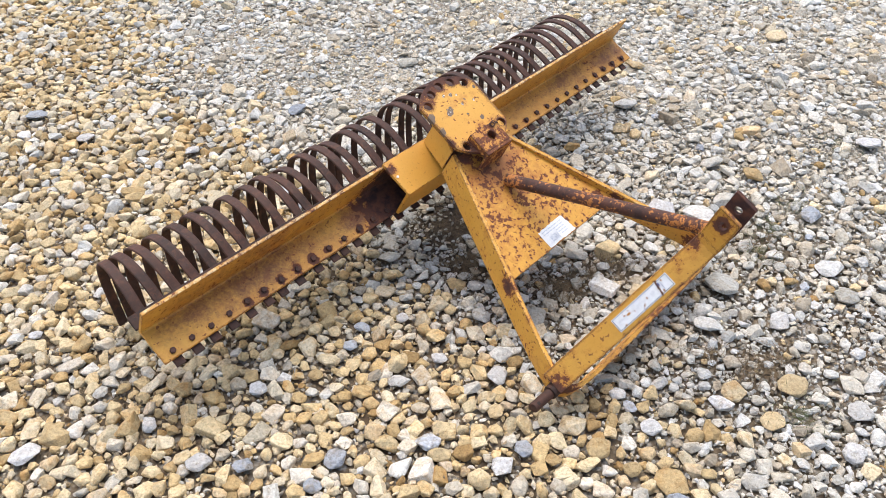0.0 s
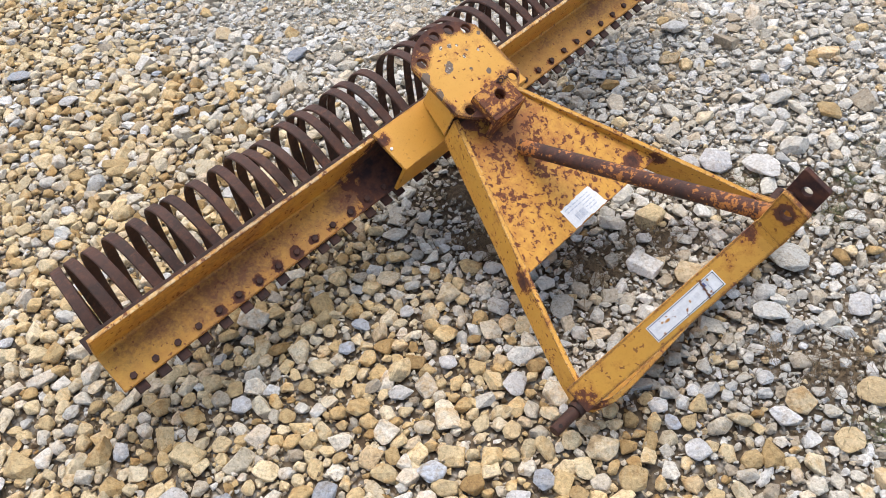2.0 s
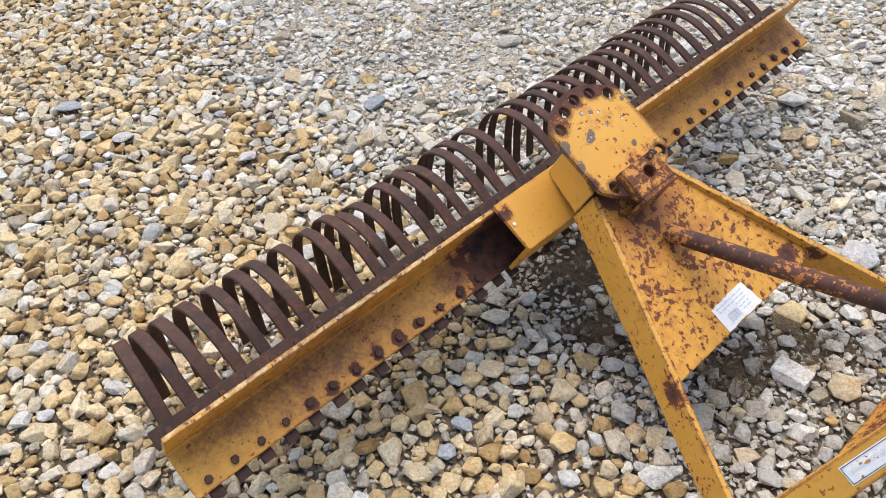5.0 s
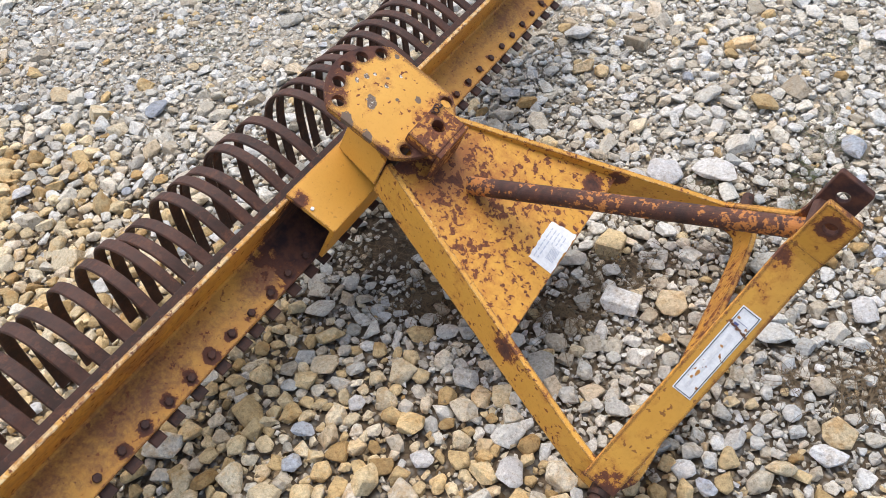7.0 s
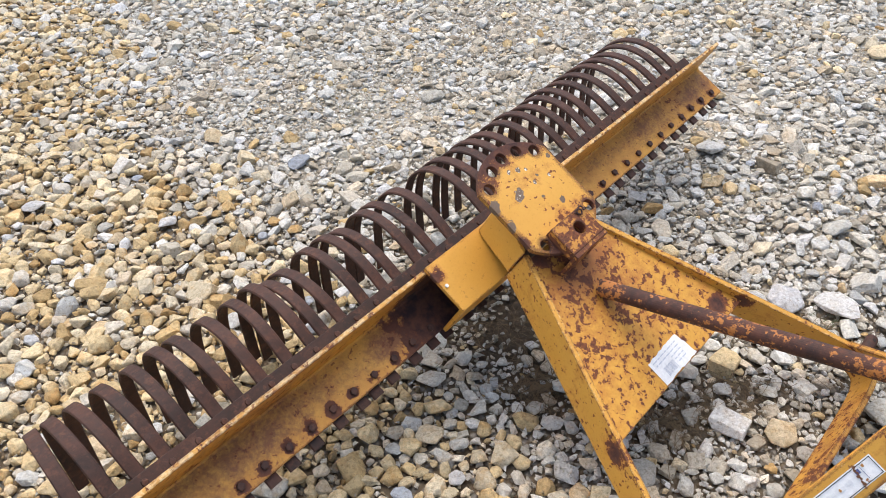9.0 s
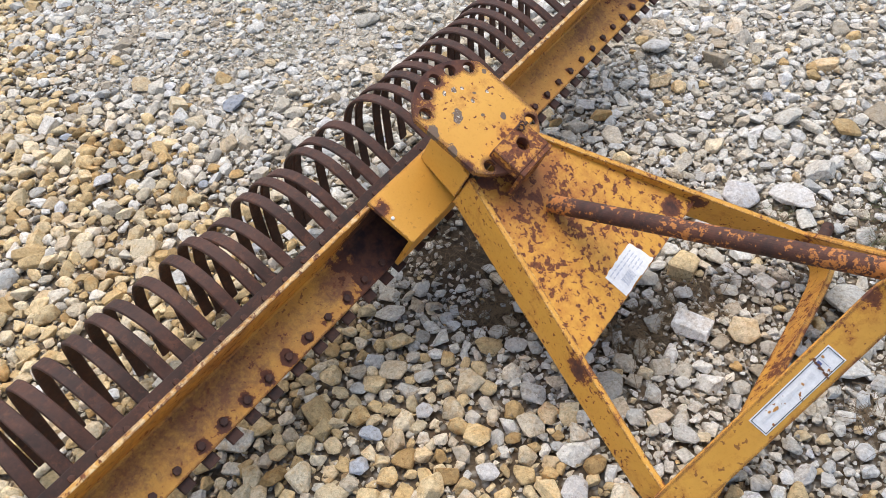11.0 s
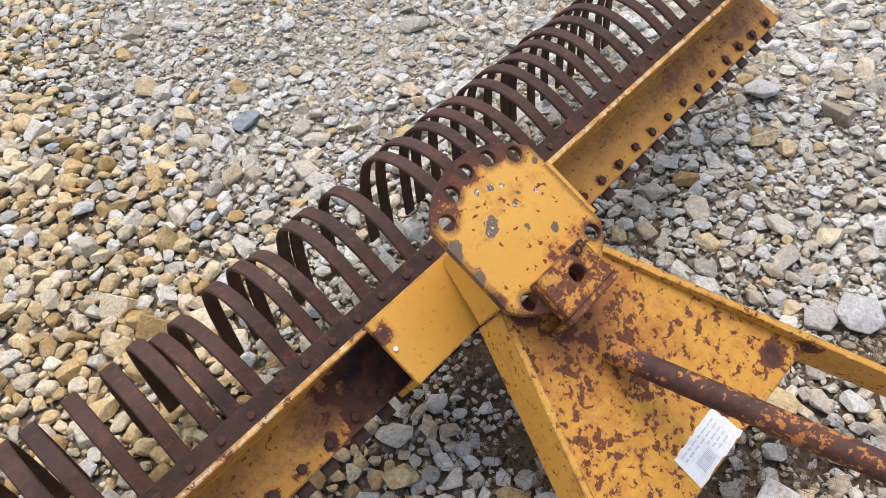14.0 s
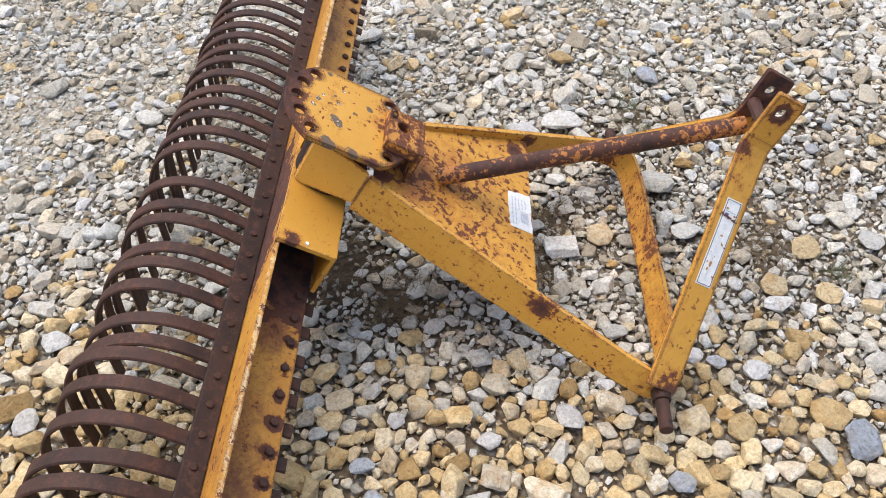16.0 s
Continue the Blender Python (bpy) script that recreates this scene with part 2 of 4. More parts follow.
# bare brown soil, with matted straw: place, reach and how bare it is
SOIL = ((0.00, 2.03, 0.17, 0.85), (0.03, 1.84, 0.09, 0.75), (0.30, 1.745, 0.09, 0.75), (0.44, 1.82, 0.11, 0.65), (0.76, 1.46, 0.09, 0.55), (0.90, 1.93, 0.14, 0.5), (0.62, 1.98, 0.09, 0.5))


def earthy(name):
    """Packed stone dust, with chips too small to stand out."""
    n = Nodes(name)
    vec = n.coords()
    cells = n.add("ShaderNodeTexVoronoi", {"Vector": vec, "Scale": 60.0})
    a, b = n.noise(vec, 3.0, 5.0), n.noise(vec, 90.0, 6.0, 0.7)
    col = n.mix(n.ramp(a, [(0.35, 0.0), (0.65, 1.0)]), (0.115, 0.078, 0.045), (0.21, 0.165, 0.11))
    dust = None
    for x, y, r in ((-0.42, 1.15, 0.80), (1.25, 0.42, 0.60), (0.35, 1.0, 0.55), (0.80, 0.45, 0.45), (0.9, 1.1, 0.7), (-0.8, 2.1, 0.8), (0.5, 2.2, 1.1), (1.7, 1.6, 1.0)):
        far = n.add("ShaderNodeVectorMath", {0: vec, 1: (x, y, 0)}, operation="DISTANCE").outputs["Value"]
        near = n.add("ShaderNodeMapRange", {"Value": far, "From Min": r, "From Max": r * 0.5, "To Min": 0.0, "To Max": 1.0}).outputs["Result"]
        dust = near if dust is None else n.math("MAXIMUM", dust, near)
    col = n.mix(dust, col, n.mix(b, (0.31, 0.275, 0.21), (0.44, 0.405, 0.33)))
    damp = None
    for x, y, r, bare in SOIL:
        far = n.add("ShaderNodeVectorMath", {0: vec, 1: (x, y - 2.0, 0)}, operation="DISTANCE").outputs["Value"]
        near = n.add("ShaderNodeMapRange", {"Value": far, "From Min": r * 1.35, "From Max": r * 0.6, "To Min": 0.0, "To Max": min(1.0, bare * 1.3)}).outputs["Result"]
        damp = near if damp is None else n.math("MAXIMUM", damp, near)
    chip = n.ramp(cells.outputs["Color"], [(0.2, (0.30, 0.28, 0.235)), (0.8, (0.48, 0.46, 0.41))])
    col = n.mix(n.ramp(cells.outputs["Distance"], [(0.25, 0.75), (0.55, 0.0)]), col, chip)
    col = n.mix(n.math("MULTIPLY", damp, n.ramp(b, [(0.62, 1.0), (0.75, 0.3)])), col, n.mix(n.noise(vec, 25.0, 4.0), (0.035, 0.026, 0.018), (0.115, 0.082, 0.050)))
    col = n.mix(1.0, col, n.ramp(b, [(0.3, 0.72), (0.7, 1.15)]), "MULTIPLY")
    n.out("Base Color", col)
    n.out("Roughness", 0.95)
    n.bump(n.math("ADD", b, n.math("MULTIPLY", cells.outputs["Distance"], -1.5)), 0.8, 0.006)
    return n.mat


def plain(name, colour, roughness=0.6, wear=0.0, wear_colour=(0.1, 0.05, 0.03)):
    n = Nodes(name)
    vec = n.coords()
    b = n.noise(vec, 120.0, 5.0, 0.7)
    col = n.mix(1.0, colour, n.ramp(b, [(0.3, 0.86), (0.7, 1.08)]), "MULTIPLY")
    if wear:
        col = n.mix(n.ramp(n.noise(vec, 60.0, 4.0, 0.6), [(0.68 - wear, 0.0), (0.70 - wear, 1.0)]), col, wear_colour)
    n.out("Base Color", col)
    n.out("Roughness", roughness)
    n.bump(b, 0.15, 0.0005)
    return n.mat


# the two entries at y -0.035 paint the crossbar's shade in brown
YELLOW = painted("yellow_paint", 0.0, 1.7, flecks=0.015, chalk=0.10, stain_shade=(0.27, 0.115, 0.028), stains=[(-0.15, -0.035, 0.0, 0.22, 0.42), (0.15, -0.035, 0.0, 0.22, 0.45)], patches=[(0.0, -0.035, 0.0, 0.30, 0.09), (-0.243, 0.250, 0.0, 0.034, 0.34), (0.21, 0.245, 0.0, 0.032, 0.4), (0.33, 0.02, 0.0, 0.05, 0.3), (-0.325, -0.015, 0.015, 0.045, 0.26)])
YELLOW_BAR = painted("bar_paint", -0.075, 2.1, patches=[(-0.235, 0.655, -0.2, 0.11, 0.30), (-0.14, 0.66, -0.18, 0.13, 0.5), (-0.02, 0.66, -0.18, 0.15, 0.5), (0.12, 0.66, -0.18, 0.10, 0.4), (-0.60, 0.67, -0.2, 0.22, 0.15), (-0.42, 0.66, -0.2, 0.2, 0.07), (-0.80, 0.69, -0.2, 0.12, 0.08), (0.72, 0.69, -0.2, 0.2, 0.12), (0.88, 0.64, -0.2, 0.10, 0.12), (0.40, 0.68, -0.2, 0.2, 0.09)], speck=0.9, haze=0.34, studs=True, crest=True, stains=[(-0.62, 0.668, -0.204, 0.30, 0.62), (-0.80, 0.672, -0.204, 0.18, 0.6), (-0.28, 0.655, -0.204, 0.16, 0.9), (-0.45, 0.672, -0.204, 0.12, 0.25), (0.42, 0.675, -0.204, 0.16, 0.45), (0.62, 0.668, -0.204, 0.22, 0.65), (0.84, 0.66, -0.204, 0.20, 0.7)])
YELLOW_BOX = painted("bracket_paint", -0.05, 1.2, rim=0.05, patches=[(-0.203, 0.683, -0.1, 0.030, 0.34)], speck=0.3, dirt=0.25)
YELLOW_DECK = painted("deck_paint", 0.0, 1.0, patches=[(-0.03, 0.50, 0.0, 0.09, 0.08), (-0.080, 0.575, 0.0, 0.03, 0.25), (0.17, 0.285, 0.0, 0.03, 0.3), (0.055, 0.575, 0.0, 0.04, 0.3), (-0.02, 0.42, 0.0, 0.17, 0.075), (0.16, 0.28, 0.0, 0.025, 0.2)], speck=0.6, flecks=0.092, haze=0.2, grain=74.0, stain_shade=(0.36, 0.115, 0.024), stains=[(-0.03, 0.51, 0.0, 0.22, 0.85), (0.0, 0.43, 0.0, 0.18, 0.55)])
YELLOW_HEAD = painted("head_paint", -0.01, 2.0, rim=0.13, reach=0.018, patches=[(-0.03, 0.785, 0.049, 0.058, 0.34), (-0.085, 0.755, 0.049, 0.048, 0.27), (0.035, 0.775, 0.049, 0.052, 0.26), (-0.06, 0.55, 0.049, 0.06, 0.34), (0.02, 0.585, 0.049, 0.055, 0.15), (-0.007, 0.606, 0.049, 0.032, 0.13), (0.045, 0.600, 0.049, 0.024, 0.12), (0.062, 0.588, 0.042, 0.020, 0.22), (0.030, 0.757, 0.043, 0.026, 0.2), (0.060, 0.742, 0.043, 0.022, 0.2), (-0.117, 0.61, 0.049, 0.026, 0.3)], speck=1.35, dirt=0.12, pale=0.0, scars=[(-0.048, 0.683, 0.049, 0.0090, 1.9, 0.10), (0.021, 0.628, 0.049, 0.0052, 1.7, -0.3), (-0.009, 0.654, 0.049, 0.0038, 1.0, -0.3), (0.016, 0.693, 0.049, 0.0036, 0.7, -0.3), (-0.112, 0.690, 0.049, 0.012, 1.7, -0.2), (-0.113, 0.645, 0.049, 0.008, 1.8, -0.2), (-0.010, 0.721, 0.049, 0.0055, 1.2, 0.25), (0.038, 0.679, 0.049, 0.0036, 1.0, 0.25), (0.000, 0.685, 0.049, 0.0036, 1.3, 0.2), (0.006, 0.714, 0.049, 0.0034, 0.9, 0.3), (-0.030, 0.728, 0.049, 0.0038, 1.6, 0.3), (0.070, 0.710, 0.049, 0.0045, 1.3, -0.3)])
YELLOW_BLOCK = painted("block_paint", 0.17, 2.0, flecks=0.165, haze=0.3)
YELLOW_MAST = painted("mast_paint", 0.015, 1.6, rim=0.09, reach=0.011, patches=[(-0.03, 0.036, 0.427, 0.026, 0.26), (-0.055, 0.05, 0.345, 0.04, 0.2), (-0.32, -0.005, 0.01, 0.055, 0.26), (0.03, 0.04, 0.43, 0.09, 0.5)], speck=0.85)
RUST_TINE = rusted("spring_steel_rust", (0.028, 0.0155, 0.0122), (0.080, 0.036, 0.0245))
RUST_DARK = rusted("dark_rust", (0.018, 0.012, 0.0105), (0.056, 0.027, 0.020))
RUST_PIPE = rusted("pipe_rust", (0.034, 0.019, 0.016), (0.11, 0.044, 0.028), paint=0.042, ends=(0.452, 0.056))
RUST_BOLT = rusted("bolt_rust", (0.030, 0.018, 0.016), (0.095, 0.044, 0.032))
RUST_FLAKE = plain("flake_rust", (0.16, 0.07, 0.03), 0.8)
ORANGE_FLAKE = plain("flake_orange", (0.50, 0.24, 0.06), 0.7)
DARK = plain("hole_shade_dark", (0.03, 0.02, 0.016), 0.9)
PAPER = plain("paper_white", (0.82, 0.82, 0.81), 0.55)
FADED = plain("ghost_print", (0.84, 0.84, 0.83), 0.5)
BLUEMARK = plain("blue_mark", (0.10, 0.12, 0.28), 0.5)
PRINT = plain("faded_print", (0.55, 0.58, 0.64), 0.6)
INK = plain("black_ink", (0.03, 0.03, 0.035), 0.5)
VINYL = plain("decal_white", (0.90, 0.90, 0.88), 0.4, 0.05, (0.34, 0.14, 0.03))
GROUND = earthy("packed_stone_dust")
TAN = stony("tan_limestone", [(0.0, (0.41, 0.27, 0.112)), (0.10, (0.56, 0.405, 0.195)), (0.30, (0.67, 0.52, 0.285)), (0.54, (0.71, 0.59, 0.37)), (0.74, (0.71, 0.625, 0.455)), (0.87, (0.71, 0.68, 0.605)), (0.93, (0.66, 0.50, 0.28)), (1.0, (0.58, 0.53, 0.43))])
GREY = stony("grey_limestone", [(0.0, (0.39, 0.33, 0.24)), (0.14, (0.55, 0.505, 0.405)), (0.34, (0.645, 0.62, 0.54)), (0.58, (0.685, 0.675, 0.62)), (0.70, (0.55, 0.555, 0.525)), (0.80, (0.64, 0.53, 0.37)), (0.88, (0.67, 0.65, 0.58)), (1.0, (0.70, 0.70, 0.685))], rusty=0.45)
CHIP = stony("stone_chips", [(0.0, (0.19, 0.14, 0.085)), (0.4, (0.42, 0.33, 0.20)), (0.75, (0.58, 0.49, 0.34)), (1.0, (0.68, 0.65, 0.58))])
CHIP_GREY = stony("grey_stone_chips", [(0.0, (0.25, 0.22, 0.165)), (0.4, (0.48, 0.45, 0.38)), (0.75, (0.58, 0.56, 0.50)), (1.0, (0.69, 0.68, 0.65))])
TAN_ONE = stony("tan_limestone_piece", [(0.0, (0.42, 0.295, 0.135)), (0.35, (0.57, 0.435, 0.23)), (0.65, (0.63, 0.51, 0.32)), (1.0, (0.70, 0.62, 0.47))], True)
GREY_ONE = stony("grey_limestone_piece", [(0.0, (0.40, 0.38, 0.32)), (0.5, (0.54, 0.535, 0.485)), (1.0, (0.67, 0.67, 0.64))], True, 0.5)
WHITE_ONE = stony("white_limestone_piece", [(0.0, (0.52, 0.51, 0.475)), (1.0, (0.63, 0.63, 0.63))], True, 0.35)
BLUE_ONE = stony("blue_grey_limestone_piece", [(0.0, (0.30, 0.33, 0.37)), (1.0, (0.50, 0.53, 0.57))], True)
STRAW = plain("dry_straw", (0.17, 0.12, 0.066), 0.9)
GRASS = plain("short_grass", (0.085, 0.10, 0.035), 0.8)


# ---- mesh helpers ----
def link(name, bm, mat, parent=None, label="", smooth=False):
    bmesh.ops.recalc_face_normals(bm, faces=bm.faces[:])
    me = bpy.data.meshes.new(name)
    bm.to_mesh(me)
    bm.free()
    me.materials.append(mat)
    if smooth:
        me.polygons.foreach_set("use_smooth", [True] * len(me.polygons))
    ob = new(name, me)
    ob.parent = parent
    return tagged(ob, label) if label else ob


def part(name, bm, mat, parent, label="", smooth=False):
    return link(name, bm, mat, parent, label, smooth)


def soften(bm, width, segments=2):
    sharp = [e for e in bm.edges if len(e.link_faces) == 2 and e.calc_face_angle(0) > 0.5]
    bmesh.ops.bevel(bm, geom=sharp, offset=width, segments=segments, profile=0.6, affect="EDGES", clamp_overlap=True)
    return bm


def slab(corners, push, bevel=0.0015):
    """A flat polygon given thickness along push."""
    bm = bmesh.new()
    low = [bm.verts.new(c) for c in corners]
    top = [bm.verts.new(Vector(c) + Vector(push)) for c in corners]
    bm.faces.new(low)
    bm.faces.new(top[::-1])
    for i in range(len(low)):
        j = (i + 1) % len(low)
        bm.faces.new((low[i], low[j], top[j], top[i]))
    bmesh.ops.recalc_face_normals(bm, faces=bm.faces[:])
    return soften(bm, bevel) if bevel else bm


def pierced(outline, holes, push, place):
    """A plate from a 2D outline with round holes (x, y, r), laid out by place((x, y)) and thickened along push."""
    bm = bmesh.new()
    edges = []
    rings = [outline] + [[(x + r * math.cos(a * math.tau / 20), y + r * math.sin(a * math.tau / 20)) for a in range(20)] for x, y, r in holes]
    for ring in rings:
        vs = [bm.verts.new(place(p)) for p in ring]
        edges += [bm.edges.new((vs[i], vs[(i + 1) % len(vs)])) for i in range(len(vs))]
    bmesh.ops.triangle_fill(bm, use_beauty=True, use_dissolve=True, edges=edges)
    made = bmesh.ops.extrude_face_region(bm, geom=bm.faces[:])
    bmesh.ops.translate(bm, vec=Vector(push), verts=[v for v in made["geom"] if isinstance(v, bmesh.types.BMVert)])
    bmesh.ops.recalc_face_normals(bm, faces=bm.faces[:])
    return soften(bm, 0.0012, 1)


def rod(a, b, r, sides=20, bevel=0.0, r2=None):
    bm = bmesh.new()
    a, b = Vector(a), Vector(b)
    m = Matrix.Translation((a + b) / 2) @ (b - a).to_track_quat("Z", "Y").to_matrix().to_4x4()
    bmesh.ops.create_cone(bm, cap_ends=True, segments=sides, radius1=r, radius2=r if r2 is None else r2, depth=(b - a).length, matrix=m)
    return soften(bm, bevel) if bevel else bm


def sweep(path, width, thick):
    """A flat strip of spring steel along 3D points, its width along x."""
    bm = bmesh.new()
    rings = []
    for i, p in enumerate(path):
        t = (Vector(path[min(i + 1, len(path) - 1)]) - Vector(path[max(i - 1, 0)])).normalized()
        side = Vector((1, 0, 0)) - t * t.x
        side.normalize()
        up = t.cross(side)
        w, h = side * width / 2, up * thick / 2
        c = 0.72
        rings.append([bm.verts.new(Vector(p) + q) for q in (-w + h * 0.3, -w * c * 1.15 + h, w * c * 1.15 + h, w + h * 0.3, w - h * 0.3, w * c * 1.15 - h, -w * c * 1.15 - h, -w - h * 0.3)])
    for r, s in zip(rings, rings[1:]):
        for k in range(8):
            bm.faces.new((r[k], r[(k + 1) % 8], s[(k + 1) % 8], s[k]))
    bm.faces.new(rings[0])
    bm.faces.new(rings[-1][::-1])
    return bm


def curve_through(points, steps):
    """Catmull-Rom points through 2D or 3D points."""
    pts = [Vector(points[0]) * 2 - Vector(points[1])] + [Vector(p) for p in points] + [Vector(points[-1]) * 2 - Vector(points[-2])]
    out = []
    for a, b, c, d in zip(pts, pts[1:], pts[2:], pts[3:]):
        for k in range(steps):
            t = k / steps
            out.append(0.5 * (2 * b + (c - a) * t + (2 * a - 5 * b + 4 * c - d) * t * t + (3 * b - a - 3 * c + d) * t ** 3))
    out.append(pts[-2])
    return out


# ---- the landscape rake ----
# Its own axes: x along the tine bar, y to the rear, z square to the deck; it lies nose down on its hitch pins.
rake = new("landscape_rake")
rake.matrix_world = pose(0.461, 1.580, 0.056, 30.2, 0, 49.13)
tagged(rake, "rusty yellow tractor landscape rake with curved spring tines, lying on gravel", "landscape rake")

BAR_L, BAR_R, RISE = -0.925, 0.925, 0.008


def bar_z(x, z):
    return z + RISE * x


def bar_profile(name, yz, caps, mat, x0, x1, label=""):
    """A rolled profile along x, following the slight lean of the bar."""
    bm = bmesh.new()
    ends = []
    steps = 12
    for k in range(steps + 1):
        x = x0 + (x1 - x0) * k / steps
        ends.append([bm.verts.new((x, y, bar_z(x, z))) for y, z in yz])
    for a, b in zip(ends, ends[1:]):
        for i in range(len(yz)):
            j = (i + 1) % len(yz)
            bm.faces.new((a[i], a[j], b[j], b[i]))
    for cap in caps:
        bm.faces.new([ends[0][i] for i in cap])
        bm.faces.new([ends[-1][i] for i in reversed(cap)])
    bmesh.ops.recalc_face_normals(bm, faces=bm.faces[:])
    soften(bm, 0.0018)
    return part(name, bm, mat, rake, label)


bar = bar_profile("angle_bar", [(0.607, -0.213), (0.707, -0.213), (0.707, -0.107), (0.698, -0.107), (0.698, -0.199), (0.693, -0.204), (0.607, -0.204)], [(1, 2, 3, 4), (1, 4, 5), (0, 1, 5, 6)], YELLOW_BAR, BAR_L, BAR_R, "yellow steel angle bar with rust stains and chipped edges")
clamp = bar_profile("clamp_bar", [(0.7085, -0.2125), (0.744, -0.2125), (0.744, -0.202), (0.7085, -0.202)], [(0, 1, 2, 3)], RUST_DARK, BAR_L - 0.004, BAR_R - 0.01, "dark rusted flat clamp bar")
bracket = bar_profile("cap_bracket", [(0.6985, -0.107), (0.707, -0.1065), (0.707, -0.097), (0.598, -0.097), (0.598, -0.200), (0.607, -0.200), (0.607, -0.106)], [(0, 1, 2, 3, 6), (3, 4, 5, 6)], YELLOW_BOX, -0.212, 0.190, "clean yellow folded steel bracket capping the angle bar")
part("screw", rod((-0.203, 0.655, -0.0985), (-0.203, 0.655, -0.0955), 0.0035, 12), PAPER, bracket, "small pale rivet")


def bolt_mesh(name, r=0.0083, h=0.007, mat=RUST_BOLT):
    bm = bmesh.new()
    bmesh.ops.create_cone(bm, cap_ends=True, segments=6, radius1=r, radius2=r * 0.86, depth=h, matrix=Matrix.Translation((0, 0, h / 2)))
    soften(bm, 0.0014)
    for v in bm.verts:
        v.co += 0.0009 * noise.noise_vector(v.co * 160)
    me = bpy.data.meshes.new(name)
    bm.to_mesh(me)
    bm.free()
    me.materials.append(mat)
    return me


bolt_data = bolt_mesh("bolt")
nut_data = bolt_mesh("bolt_small", 0.0072, 0.0042, RUST_TINE)
rng = random.Random(7)
LEFT = [-0.894 + 0.0512 * k for k in range(14)]
RIGHT = [0.887 - 0.0518 * k for k in range(14)]
MID = [-0.175 + 0.052 * k for k in range(8)]
for x in LEFT + RIGHT:
    b = new("bolt", bolt_data)
    b.parent = bar
    b.matrix_local = pose(x, 0.624 + rng.uniform(-0.0015, 0.0015), bar_z(x, -0.2045), rng.uniform(-3, 3), rng.uniform(-3, 3), rng.uniform(0, 60))
for x in [-0.900 + 0.0516 * k for k in range(35)]:
    b = new("bolt", nut_data)
    b.parent = clamp
    b.matrix_local = pose(x, 0.727 + rng.uniform(-0.0015, 0.0015), bar_z(x, -0.2025), rng.uniform(-3, 3), rng.uniform(-3, 3), rng.uniform(0, 60))

# spring tines: straight under the bar, then bowed over to the rear and down to the stones
TINE = [(0.589, -0.2185), (0.66, -0.2185), (0.74, -0.2175), (0.79, -0.213), (0.835, -0.217), (0.875, -0.233), (0.906, -0.260), (0.925, -0.296), (0.929, -0.336), (0.920, -0.382), (0.902, -0.428), (0.876, -0.478), (0.846, -0.532)]
# where each one leaves the clamp bar, how far its bow leans aside and how much it has sagged
TINES = [(-0.893, 0.021, 0), (-0.843, 0.002, 0), (-0.795, -0.005, 0), (-0.744, -0.005, 0), (-0.692, 0.001, 0), (-0.639, 0.0, 0), (-0.596, -0.005, 0), (-0.542, 0.006, 0), (-0.483, 0.010, 0), (-0.428, 0.005, 0), (-0.395, 0.0, -0.008), (-0.350, -0.006, -0.006), (-0.289, 0.004, 0), (-0.238, 0.004, 0), (-0.199, -0.002, -0.003), (-0.137, 0.010, 0), (-0.094, 0.0, 0), (-0.038, 0.008, 0)]
TINES += [(x, rng.uniform(-0.008, 0.008), 0) for x in (0.073, 0.125, 0.175, 0.221, 0.267, 0.319, 0.377, 0.425, 0.473, 0.516, 0.573, 0.624, 0.682, 0.724, 0.776, 0.828, 0.878)]
for x, lean, sag in TINES:
    drop, back, splay = rng.uniform(-0.003, 0.002) + sag - 0.026 * max(0.0, x), rng.uniform(-0.004, 0.003) + sag, rng.uniform(-0.006, 0.006)
    line = []
    for i, (y, z) in enumerate(TINE):
        s = max(0.0, (i - 2) / 5)
        line.append((x + lean * min(s, 1) + (lean * 0.5 + splay) * max(0.0, s - 1), y + back * min(s, 1), bar_z(x, z) + drop * min(s, 1)))
    part("tine", sweep(curve_through(line, 3), 0.025, 0.007), RUST_TINE, rake, smooth=False)

# swivel head
CX, CY = -0.017, 0.660
outline = []
for k in range(72):
    a = k * math.tau / 72
    outline.append((CX + max(-0.0975, min(0.0975, 0.119 * math.cos(a))), CY + 0.119 * math.sin(a)))
holes = [(-0.090, 0.724, 0.0115), (-0.057, 0.748, 0.0115), (-0.020, 0.758, 0.0115), (0.019, 0.753, 0.0115), (0.054, 0.734, 0.0115), (-0.083, 0.582, 0.0115), (0.058, 0.588, 0.0115), (-0.020, 0.566, 0.0115)]
head = part("swivel_plate", pierced(outline, holes, (0, 0, 0.011), lambda p: (p[0], p[1], 0.038)), YELLOW_HEAD, rake, "yellow round-ended swivel plate with drilled rusty holes")
part("pivot_boss", rod((CX, CY - 0.012, -0.0955), (CX, CY - 0.012, 0.0375), 0.058, 28, 0.002), RUST_DARK, rake, "dark rusted pivot boss")
side = [(0.598, -0.062), (0.688, -0.0965), (0.700, -0.0965), (0.700, 0.012), (0.598, 0.012)]
part("head_gusset", slab([(-0.105 + 0.41 * (y - 0.598), y, z) for y, z in side], (0.009, 0.0035, 0)), YELLOW_BOX, rake, "yellow steel gusset under the swivel plate")
part("head_gusset", slab([(0.073 - 0.41 * (y - 0.598), y, z) for y, z in side], (-0.009, 0.0035, 0)), YELLOW_BOX, rake)
part("head_deck", slab([(-0.094, 0.604, 0.002), (0.062, 0.604, 0.002), (0.024, 0.697, 0.002), (-0.056, 0.697, 0.002)], (0, 0, 0.009)), RUST_DARK, rake, "dark rusted plate under the swivel head")

